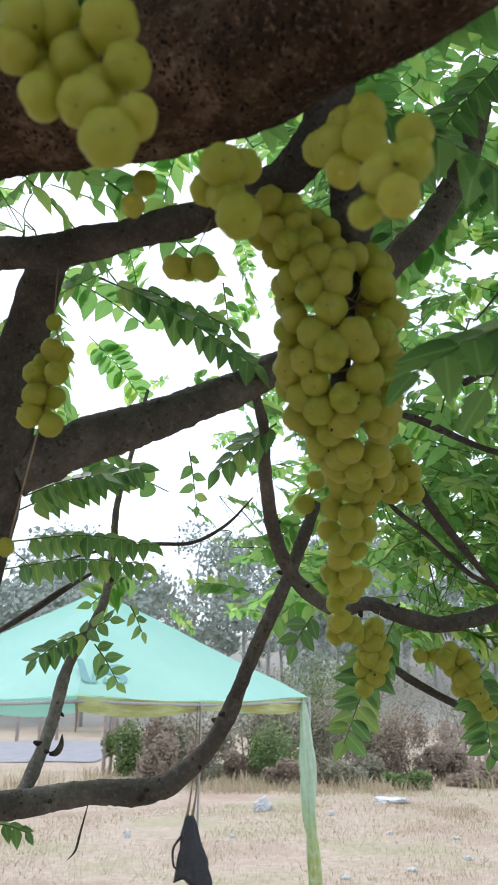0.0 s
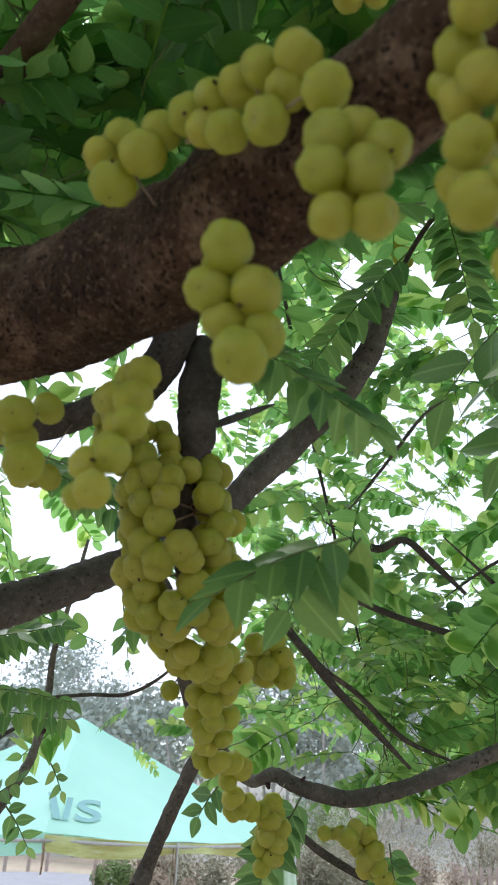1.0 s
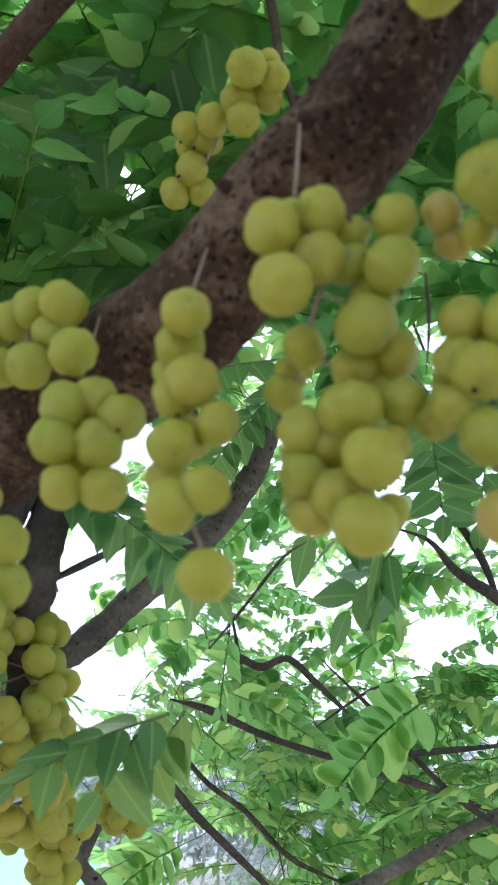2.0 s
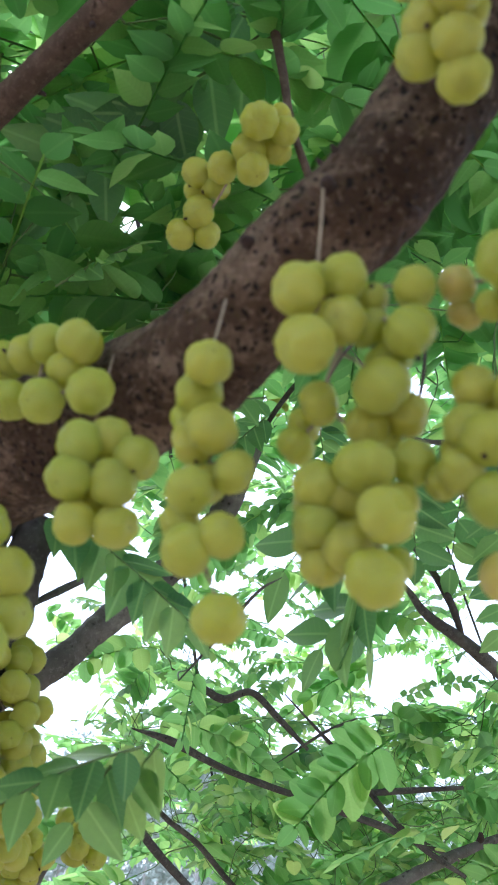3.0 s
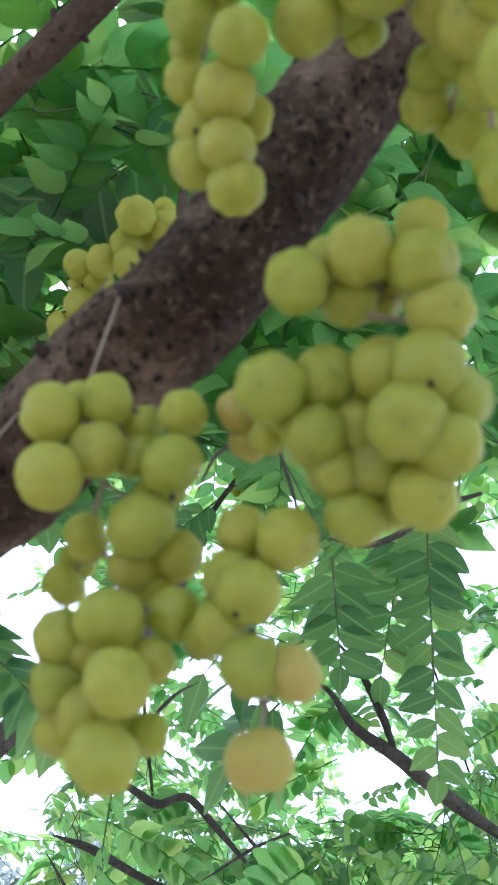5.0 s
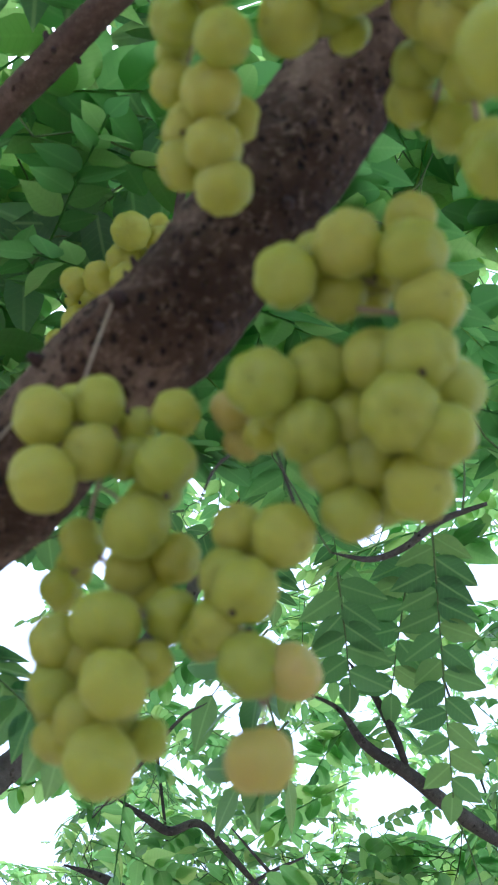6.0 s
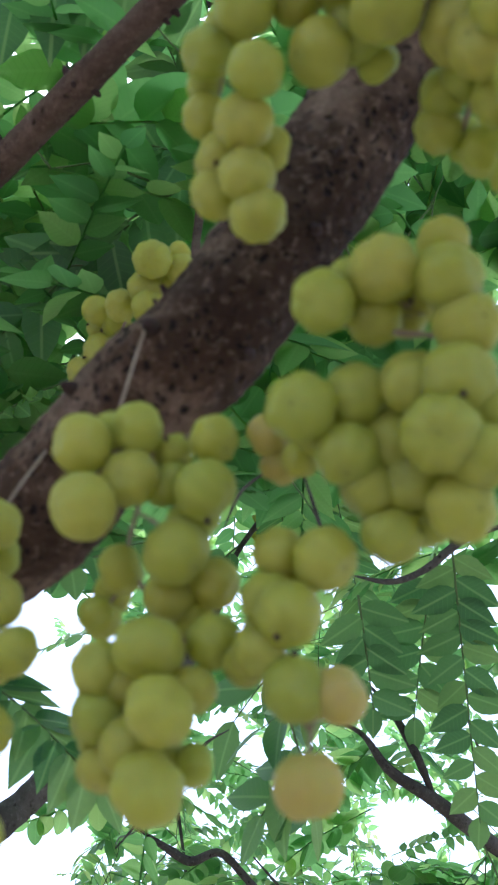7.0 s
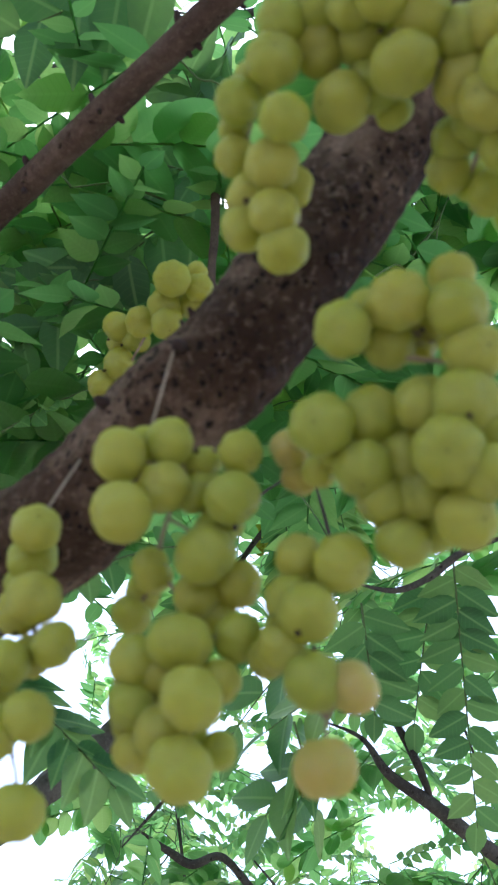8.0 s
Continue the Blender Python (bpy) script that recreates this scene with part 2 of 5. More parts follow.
BRANCHES = {}
BRANCHES["main branch"] = [(-0.62, 0.62, 2.02, 0.056), (-0.40, 0.55, 2.012, 0.054), (-0.1532, 0.4941, 2.0082, 0.0510), (-0.0217, 0.4543, 2.0021, 0.048), (0.1021, 0.3478, 1.9872, 0.0415),
    (0.202, 0.2197, 1.9753, 0.0300), (0.250, 0.160, 2.005, 0.0262), (0.285, 0.132, 2.040, 0.0262), (0.3337, 0.0801, 2.12, 0.0252), (0.375, 0.03, 2.20, 0.0245), (0.42, -0.04, 2.30, 0.023)]
BRANCHES['forked limb'] = [(-0.272, 0.712, 2.003, 0.0162), (-0.177, 0.675, 1.991, 0.0154), (-0.101, 0.644, 1.989, 0.0143), (-0.031, 0.621, 1.997, 0.0144), (0.021, 0.597, 2.007, 0.0158), (0.052, 0.568, 2.032, 0.0163), (0.068, 0.542, 2.085, 0.0165), (0.086, 0.521, 2.153, 0.0156)]
BRANCHES['stub'] = [(0.0850, 0.583, 2.054, 0.0150), (0.0838, 0.584, 2.040, 0.0168), (0.0815, 0.589, 1.975, 0.0170), (0.076, 0.600, 1.928, 0.0140), (0.073, 0.628, 1.872, 0.0092), (0.078, 0.685, 1.823, 0.0058)]
BRANCHES['trunk'] = [(-0.460, 0.900, -0.050, 0.0900), (-0.420, 0.880, 0.500, 0.0620), (-0.350, 0.860, 1.100, 0.0480), (-0.298, 0.893, 1.689, 0.0296), (-0.273, 0.851, 1.789, 0.0308), (-0.251, 0.814, 1.876, 0.0290), (-0.231, 0.789, 1.959, 0.0243), (-0.207, 0.745, 2.000, 0.0185), (-0.174, 0.684, 1.996, 0.0130)]
BRANCHES['rising limb'] = [(-0.248, 0.841, 1.823, 0.0264), (-0.206, 0.853, 1.851, 0.0258), (-0.151, 0.876, 1.879, 0.0242), (-0.074, 0.915, 1.923, 0.0216), (0.018, 0.960, 1.982, 0.0194), (0.083, 0.975, 2.037, 0.0186), (0.128, 0.980, 2.088, 0.0182), (0.182, 0.983, 2.146, 0.0193), (0.238, 0.984, 2.211, 0.0189), (0.288, 0.981, 2.292, 0.0177), (0.308, 0.976, 2.352, 0.0168), (0.320, 0.974, 2.392, 0.0158)]
BRANCHES['limb shoot'] = [(0.318, 0.974, 2.380, 0.0050), (0.347, 0.930, 2.436, 0.0040), (0.395, 0.905, 2.500, 0.0034), (0.470, 0.900, 2.560, 0.0026)]
BRANCHES['curved branch'] = [(0.006, 0.958, 1.955, 0.0056), (0.018, 1.046, 1.940, 0.0077), (0.021, 1.141, 1.904, 0.0088), (0.035, 1.233, 1.842, 0.0100), (0.060, 1.291, 1.791, 0.0115), (0.090, 1.311, 1.760, 0.0117), (0.133, 1.269, 1.725, 0.0093), (0.165, 1.195, 1.730, 0.0100), (0.201, 1.179, 1.715, 0.0110), (0.271, 1.214, 1.703, 0.0115), (0.354, 1.219, 1.721, 0.0114), (0.475, 1.226, 1.767, 0.0108), (0.600, 1.229, 1.829, 0.0095), (0.716, 1.239, 1.882, 0.0075), (0.836, 1.260, 1.925, 0.0050)]
BRANCHES['low branch'] = [(0.105, 1.299, 1.900, 0.0080), (0.081, 1.298, 1.837, 0.0096), (0.059, 1.305, 1.780, 0.0107), (0.033, 1.321, 1.726, 0.0113), (-0.002, 1.345, 1.650, 0.0113), (-0.036, 1.369, 1.571, 0.0133), (-0.080, 1.388, 1.508, 0.0140), (-0.150, 1.401, 1.465, 0.0188), (-0.268, 1.382, 1.459, 0.0193), (-0.371, 1.355, 1.445, 0.0210), (-0.478, 1.303, 1.443, 0.0216), (-0.545, 1.136, 1.476, 0.0200)]
BRANCHES['slim branch'] = [(-0.192, 1.462, 2.152, 0.0030), (-0.224, 1.515, 2.047, 0.0046), (-0.255, 1.564, 1.957, 0.0061), (-0.265, 1.603, 1.879, 0.0074), (-0.274, 1.571, 1.764, 0.0087), (-0.325, 1.551, 1.657, 0.0103), (-0.345, 1.531, 1.552, 0.0115), (-0.363, 1.464, 1.463, 0.0119), (-0.377, 1.411, 1.431, 0.0120)]
BRANCHES['right twig'] = [(0.171, 1.309, 1.700, 0.0047), (0.221, 1.315, 1.646, 0.0060), (0.283, 1.337, 1.610, 0.0061), (0.358, 1.367, 1.578, 0.0055), (0.435, 1.397, 1.551, 0.0048)]
BRANCHES['inner twig'] = [(0.164, 1.334, 2.004, 0.0030), (0.242, 1.417, 1.926, 0.0043), (0.319, 1.487, 1.885, 0.0049), (0.401, 1.514, 1.816, 0.0049), (0.492, 1.529, 1.780, 0.0041)]
BRANCHES['left twig'] = [(-0.445, 1.435, 1.693, 0.0071), (-0.381, 1.501, 1.751, 0.0065), (-0.330, 1.530, 1.794, 0.0051), (-0.272, 1.598, 1.846, 0.0043)]
BRANCHES['fine twig'] = [(-0.387, 1.501, 1.821, 0.0025), (-0.275, 1.540, 1.863, 0.0031), (-0.186, 1.587, 1.883, 0.0038), (-0.111, 1.586, 1.886, 0.0038), (-0.046, 1.576, 1.919, 0.0032), (0.005, 1.560, 1.969, 0.0027)]
BRANCHES['upper branch'] = [(-0.1348, 0.5235, 2.2815, 0.0148), (-0.0720, 0.4537, 2.2863, 0.0140), (0.0222, 0.3490, 2.2935, 0.0127), (0.1164, 0.2443, 2.3007, 0.0115), (0.1792, 0.1745, 2.3055, 0.0106), (0.2420, 0.1047, 2.3103, 0.0098), (0.3362, 0.0000, 2.3175, 0.0085), (0.4304, -0.1047, 2.3247, 0.0073)]
BRANCHES['forked twig'] = [(0.269, 0.254, 2.165, 0.0026), (0.257, 0.268, 2.237, 0.0030), (0.253, 0.294, 2.328, 0.0036), (0.246, 0.323, 2.436, 0.0045)]
BRANCHES['twig arm'] = [(0.246, 0.323, 2.435, 0.0040), (0.236, 0.339, 2.505, 0.0032), (0.214, 0.371, 2.608, 0.0027)]
BRANCHES['twig arm2'] = [(0.246, 0.323, 2.435, 0.0040), (0.265, 0.338, 2.502, 0.0035), (0.302, 0.359, 2.613, 0.0027)]
BRANCHES['twig arm3'] = [(0.248, 0.325, 2.431, 0.0025), (0.212, 0.359, 2.516, 0.0022), (0.170, 0.405, 2.600, 0.0018)]
BRANCHES['twig arm4'] = [(0.247, 0.327, 2.429, 0.0023), (0.202, 0.377, 2.450, 0.0019), (0.149, 0.440, 2.471, 0.0014)]
BRANCHES['far limb'] = [(0.759, 0.944, 2.006, 0.0088), (0.645, 0.864, 2.032, 0.0090), (0.562, 0.798, 2.053, 0.0077), (0.502, 0.752, 2.065, 0.0053), (0.472, 0.750, 2.100, 0.0027), (0.424, 0.762, 2.121, 0.0019)]
BRANCHES['far limb arm'] = [(0.562, 0.798, 2.053, 0.0055), (0.534, 0.759, 2.085, 0.0049), (0.513, 0.763, 2.128, 0.0041), (0.488, 0.772, 2.165, 0.0029)]
BRANCHES['arched twig'] = [(0.426, 0.559, 2.173, 0.0022), (0.464, 0.559, 2.171, 0.0032), (0.494, 0.548, 2.182, 0.0038), (0.523, 0.529, 2.203, 0.0038), (0.564, 0.513, 2.218, 0.0038)]
BRANCHES['lower twig'] = [(0.234, 1.162, 2.095, 0.0032), (0.287, 1.178, 2.072, 0.0057), (0.321, 1.186, 2.061, 0.0061), (0.360, 1.173, 2.072, 0.0057), (0.405, 1.195, 2.044, 0.0057), (0.460, 1.225, 2.005, 0.0057)]
BRANCHES['crossing twig'] = [(0.185, 1.127, 1.994, 0.0036), (0.242, 1.131, 1.982, 0.0057), (0.335, 1.166, 1.953, 0.0049), (0.475, 1.208, 1.925, 0.0051), (0.600, 1.270, 1.905, 0.0057), (0.716, 1.284, 1.870, 0.0057)]
BRANCHES['crossing twig2'] = [(0.501, 1.253, 1.945, 0.0044), (0.588, 1.243, 1.955, 0.0053), (0.710, 1.229, 1.968, 0.0061)]
BRANCHES['crossing twig3'] = [(0.399, 1.085, 2.050, 0.0032), (0.502, 1.125, 1.968, 0.0040), (0.562, 1.153, 1.913, 0.0044), (0.621, 1.173, 1.872, 0.0049), (0.688, 1.188, 1.839, 0.0057)]
BRANCHES['crossing twig4'] = [(0.382, 1.029, 1.945, 0.0019), (0.439, 1.006, 1.983, 0.0022), (0.482, 0.992, 2.003, 0.0022)]
BRANCHES['vine'] = [(0.234, 0.790, 1.977, 0.0015), (0.267, 0.766, 2.015, 0.0018), (0.307, 0.737, 2.064, 0.0018), (0.333, 0.726, 2.081, 0.0015)]
BRANCHES['cross low'] = [(0.154, 0.954, 1.897, 0.0047), (0.196, 0.992, 1.865, 0.0055), (0.233, 1.043, 1.833, 0.0057), (0.289, 1.119, 1.794, 0.0052), (0.357, 1.201, 1.745, 0.0054)]
BRANCHES['vine right'] = [(0.331, 0.229, 2.028, 0.0012), (0.348, 0.284, 2.039, 0.0012), (0.375, 0.386, 2.072, 0.0012)]
BRANCHES['vine curve'] = [(0.317, 0.268, 2.060, 0.0012), (0.303, 0.295, 2.061, 0.0012), (0.296, 0.326, 2.055, 0.0012)]
BRANCHES['spur'] = [(-0.340, 1.513, 1.509, 0.0062), (-0.329, 1.512, 1.511, 0.0057), (-0.321, 1.509, 1.522, 0.0053), (-0.318, 1.503, 1.541, 0.0038)]
BRANCHES['hanging shred'] = [(-0.247, 1.387, 1.444, 0.0017), (-0.257, 1.389, 1.403, 0.0017), (-0.262, 1.385, 1.380, 0.0017), (-0.272, 1.379, 1.368, 0.0013)]
BRANCHES['side shoot'] = [(0.088, 0.590, 1.972, 0.0044), (0.104, 0.650, 2.010, 0.0040), (0.127, 0.723, 2.058, 0.0038), (0.150, 0.790, 2.102, 0.0036)]

for limb_name, rows in BRANCHES.items():
    thick = max(r[3] for r in rows)
    if limb_name == "main branch":
        v, f = tube(rows, 96, 56, 0.042, 105, 0.13)
        part("limb", mesh_of("limb", v, f, BARK), tree, "thick mottled brown branch with pitted bark")
    elif limb_name in ("upper branch", "forked twig"):
        v, f = tube(rows, 24, 20, 0.05, 160, 0.10)
        part("limb", mesh_of("limb", v, f, BARK_RED), tree, "smooth reddish-brown branch")
    elif limb_name == "trunk":
        v, f = tube(rows, 40, 24, 0.05, 60, 0.10)
        part("trunk", mesh_of("trunk", v, f, BARK_GREY), tree, "dark grey rough trunk")
    elif thick > 0.0105:
        v, f = tube(rows, 24, 20, 0.11, 90, 0.20)
        part("limb", mesh_of("limb", v, f, BARK_PALEST if limb_name == "slim branch" else BARK_PALE if limb_name in ("low branch", "slim branch", "curved branch", "rising limb") else BARK_GREY), tree, "dark grey-brown limb")
    else:
        thin = 0 if rows[0][3] < rows[-1][3] else -1
        rows = list(rows)
        rows[thin] = (*rows[thin][:3], rows[thin][3] * 0.3)
        rows[-1 - thin] = (*rows[-1 - thin][:3], rows[-1 - thin][3] * 0.5)
        v, f = tube(rows, 8, 8, 0.05, 120, 0.10)
        green = limb_name.startswith("twig arm")
        part("twig", mesh_of("twig", v, f, STEM_GREEN if green else BARK_GREY), tree, "thin green twig" if green else "thin brown twig")
branch_curves = {k: glide(r, 12) for k, r in BRANCHES.items()}


def knob(place, out, size, name="bud_knob", material=BARK_RED):
    """A small rough stub where a leaf or stalk came off."""
    o = Vector(out).normalized()
    p = Vector(place)
    rows = [(*(p - o * size * 0.4), size * 0.7), (*(p + o * size * 0.3), size * 0.62), (*(p + o * size * 0.9), size * 0.5), (*(p + o * size * 1.4), size * 0.3)]
    v, f = tube(rows, 10, 4, 0.25, 400, 0.2)
    part(name, mesh_of(name, v, f, material), tree, "dark dry stub")


DARKBUD = simple("dry_bud", (0.02, 0.012, 0.01), (0.06, 0.035, 0.03), 200, 0.9, 0.6, 0.002)
rng = random.Random(11)
for limb_name, count, size in (("main branch", 22, 0.0026), ("upper branch", 9, 0.0035), ("low branch", 12, 0.006), ("slim branch", 5, 0.007), ("curved branch", 8, 0.006)):
    c = branch_curves[limb_name]
    for _ in range(count):
        i = rng.randrange(int(len(c) * 0.15), len(c) - 3)
        d = Vector(c[i + 1][:3] - c[i][:3]).normalized()
        o = Vector((rng.uniform(-1, 1), rng.uniform(-1, 1), rng.uniform(-1, 1)))
        o = (o - d * o.dot(d)).normalized()
        knob(Vector(c[i][:3]) + o * c[i][3] * 0.97, o + d * 0.3, size * rng.uniform(0.7, 1.4), material=DARKBUD)

knob((0.291, 0.131, 2.012), (0.550, -0.285, -0.785), 0.005, material=DARKBUD)
knob((0.255, 0.126, 2.012), (-0.404, -0.858, -0.317), 0.006, material=DARKBUD)
knob((0.313, 0.098, 2.052), (0.440, -0.610, -0.659), 0.0045, material=DARKBUD)
knob((0.1585, 0.1853, 2.3110), (-0.400, -0.719, 0.643), 0.0046, material=DARKBUD)
knob((0.1790, 0.1868, 2.2985), (0.800, 0.274, -0.612), 0.0038, material=DARKBUD)
knob((0.2160, 0.1222, 2.3149), (-0.400, -0.719, 0.643), 0.0048, material=DARKBUD)
knob((0.2295, 0.1299, 2.3028), (0.800, 0.274, -0.612), 0.0036, material=DARKBUD)
knob((0.2242, 0.1359, 2.3023), (0.800, 0.274, -0.612), 0.0030, material=DARKBUD)
knob((0.225, 0.150, 1.997), (-0.721, -0.672, -0.172), 0.005, material=DARKBUD)

CLUSTERS = {}
ROOTS = {'E': (0.252, 0.125, 2.019), 'D': (0.217, 0.166, 1.979), 'B': (0.167, 0.219, 1.982)}

CLUSTERS['F'] = [
    (0.277, 0.015, 2.052, 20.2), (0.283, 0.023, 2.027, 18.0), (0.266, 0.031, 2.049, 17.5), (0.281, 0.039, 2.023, 19.0),
    (0.267, 0.050, 2.043, 16.0), (0.274, 0.054, 2.024, 18.1), (0.291, 0.052, 2.031, 15.3), (0.284, 0.050, 2.010, 18.2),
    (0.274, 0.062, 2.015, 18.1), (0.289, 0.059, 2.002, 18.3), (0.272, 0.027, 2.060, 17.7), (0.266, 0.044, 2.054, 14.7),
    (0.282, 0.058, 2.035, 15.1), (0.287, 0.060, 2.014, 15.1),
]
CLUSTERS['Ftop'] = [
    (0.293, 0.013, 2.061, 19.7), (0.308, 0.007, 2.059, 19.4), (0.321, 0.004, 2.039, 22.7), (0.325, -0.008, 2.052, 21.5),
    (0.303, 0.022, 2.042, 21.4), (0.324, 0.027, 2.050, 14.2), (0.302, -0.005, 2.058, 18.6), (0.290, 0.001, 2.068, 19.2),
    (0.278, 0.006, 2.063, 18.2), (0.310, -0.013, 2.052, 19.8), (0.318, 0.004, 2.066, 17.2), (0.314, 0.018, 2.051, 20.8),
    (0.300, 0.008, 2.073, 16.2), (0.286, 0.013, 2.072, 16.0),
]
CLUSTERS['Fright'] = [
    (0.347, 0.031, 2.043, 17.5), (0.348, 0.041, 2.039, 17.4), (0.344, 0.008, 2.040, 21.9), (0.350, 0.006, 2.027, 21.1),
    (0.364, 0.042, 2.030, 18.4), (0.349, -0.011, 2.046, 21.1), (0.339, -0.005, 2.048, 20.0), (0.353, 0.021, 2.040, 18.6),
    (0.353, -0.007, 2.026, 20.0), (0.361, 0.020, 2.024, 19.5), (0.370, 0.035, 2.007, 19.5), (0.359, 0.046, 2.043, 16.1),
    (0.349, 0.003, 2.054, 20.0),
]
CLUSTERS['Fnear'] = [
    (0.348, -0.019, 1.958, 21.7), (0.353, -0.026, 1.989, 18.6), (0.361, -0.009, 1.961, 18.2), (0.361, 0.017, 1.969, 16.8),
    (0.361, -0.024, 1.972, 19.3), (0.365, -0.013, 1.975, 17.7),
]
CLUSTERS['G'] = [
    (0.311, 0.061, 1.965, 20.0), (0.328, 0.052, 1.973, 20.8), (0.347, 0.049, 1.969, 20.8), (0.329, 0.069, 1.969, 18.0),
    (0.354, 0.057, 1.958, 20.8), (0.340, 0.071, 1.973, 13.1), (0.350, 0.057, 1.997, 17.0), (0.344, 0.066, 1.979, 17.9),
    (0.321, 0.063, 1.978, 17.6),
]
CLUSTERS['I'] = [
    (0.308, 0.082, 1.940, 21.5), (0.325, 0.081, 1.947, 20.0), (0.324, 0.090, 1.930, 20.4), (0.332, 0.098, 1.924, 19.1),
    (0.340, 0.104, 1.912, 18.5), (0.347, 0.071, 1.926, 23.6), (0.357, 0.088, 1.913, 20.4), (0.344, 0.093, 1.925, 19.6),
    (0.341, 0.073, 1.947, 21.1), (0.352, 0.064, 1.942, 22.2), (0.301, 0.111, 1.952, 15.5, "ripe"), (0.306, 0.118, 1.944, 13.4, "ripe"),
    (0.312, 0.107, 1.940, 12.9), (0.360, 0.074, 1.922, 20.0), (0.338, 0.093, 1.948, 13.1), (0.364, 0.072, 1.939, 20.4),
    (0.318, 0.094, 1.942, 18.5), (0.339, 0.109, 1.924, 16.8), (0.338, 0.089, 1.936, 19.4), (0.352, 0.104, 1.919, 17.2),
    (0.356, 0.091, 1.930, 17.4), (0.356, 0.081, 1.951, 17.6),
]
CLUSTERS['E'] = [
    (0.240, 0.112, 1.940, 20.2), (0.244, 0.117, 1.919, 22.3), (0.257, 0.111, 1.948, 18.1), (0.257, 0.117, 1.932, 19.4),
    (0.270, 0.120, 1.947, 13.5), (0.283, 0.108, 1.945, 16.7), (0.282, 0.113, 1.928, 20.7), (0.275, 0.127, 1.912, 22.3),
    (0.256, 0.150, 1.917, 17.8), (0.289, 0.141, 1.910, 17.3), (0.250, 0.166, 1.906, 15.5), (0.270, 0.136, 1.882, 22.0),
    (0.248, 0.119, 1.951, 15.9), (0.269, 0.124, 1.937, 17.5), (0.279, 0.130, 1.927, 19.2), (0.253, 0.166, 1.916, 14.4),
]
CLUSTERS['Elow'] = [
    (0.276, 0.131, 1.861, 20.7), (0.255, 0.147, 1.879, 18.2), (0.275, 0.144, 1.843, 21.3), (0.256, 0.154, 1.866, 18.1),
    (0.260, 0.162, 1.853, 16.0), (0.288, 0.160, 1.856, 13.8), (0.290, 0.141, 1.889, 18.1), (0.265, 0.149, 1.878, 19.5),
    (0.268, 0.152, 1.857, 19.5), (0.285, 0.145, 1.874, 15.4), (0.274, 0.145, 1.906, 17.3), (0.255, 0.159, 1.877, 15.1),
    (0.258, 0.167, 1.863, 15.8), (0.278, 0.165, 1.860, 14.9), (0.266, 0.161, 1.872, 18.0), (0.275, 0.156, 1.880, 15.5),
    (0.282, 0.152, 1.902, 15.6),
]
CLUSTERS['K'] = [
    (0.307, 0.119, 1.911, 16.4), (0.321, 0.112, 1.906, 20.1), (0.305, 0.123, 1.896, 17.5), (0.311, 0.120, 1.890, 20.5),
    (0.304, 0.131, 1.882, 17.4), (0.315, 0.130, 1.871, 20.2), (0.328, 0.129, 1.870, 16.9, "ripe"), (0.320, 0.135, 1.845, 19.8, "ripe"),
    (0.300, 0.139, 1.881, 13.8), (0.314, 0.127, 1.906, 15.6), (0.306, 0.136, 1.893, 15.4), (0.323, 0.139, 1.874, 16.0),
]
CLUSTERS['D'] = [
    (0.211, 0.143, 1.925, 18.5), (0.209, 0.160, 1.922, 19.2), (0.215, 0.154, 1.902, 19.9), (0.209, 0.161, 1.878, 18.4),
    (0.225, 0.159, 1.887, 16.9), (0.210, 0.164, 1.855, 19.8), (0.222, 0.159, 1.860, 17.9), (0.224, 0.166, 1.831, 19.1),
    (0.208, 0.163, 1.900, 17.0), (0.216, 0.169, 1.886, 16.6), (0.207, 0.172, 1.870, 15.9), (0.206, 0.170, 1.916, 15.5),
]
CLUSTERS['B'] = [
    (0.162, 0.189, 1.909, 20.5), (0.174, 0.192, 1.915, 19.3), (0.186, 0.191, 1.906, 20.0), (0.160, 0.192, 1.894, 20.2),
    (0.178, 0.192, 1.894, 21.1), (0.164, 0.200, 1.878, 19.2), (0.181, 0.200, 1.878, 19.2), (0.170, 0.206, 1.893, 19.9),
    (0.165, 0.200, 1.917, 16.5), (0.163, 0.207, 1.905, 16.7),
]
CLUSTERS['A'] = [
    (0.056, 0.284, 1.967, 24.9), (0.073, 0.269, 1.974, 24.9), (0.047, 0.285, 1.987, 20.5), (0.059, 0.280, 1.997, 19.2),
    (0.082, 0.267, 1.988, 21.6), (0.098, 0.253, 1.985, 22.0), (0.111, 0.242, 1.984, 21.5), (0.124, 0.232, 1.982, 21.5),
    (0.134, 0.221, 1.982, 21.0), (0.151, 0.207, 1.975, 21.8), (0.137, 0.220, 1.948, 22.3), (0.119, 0.234, 1.955, 21.0),
    (0.146, 0.218, 1.965, 20.5), (0.162, 0.192, 1.938, 21.1), (0.107, 0.248, 1.971, 19.8), (0.052, 0.290, 2.000, 17.4),
]
CLUSTERS['C'] = [
    (0.122, 0.231, 1.886, 22.3), (0.114, 0.243, 1.872, 21.6), (0.135, 0.239, 1.869, 22.3), (0.129, 0.242, 1.838, 24.1),
    (0.121, 0.249, 1.859, 20.7), (0.139, 0.247, 1.852, 19.9), (0.119, 0.246, 1.886, 18.2), (0.129, 0.253, 1.871, 20.3),
]
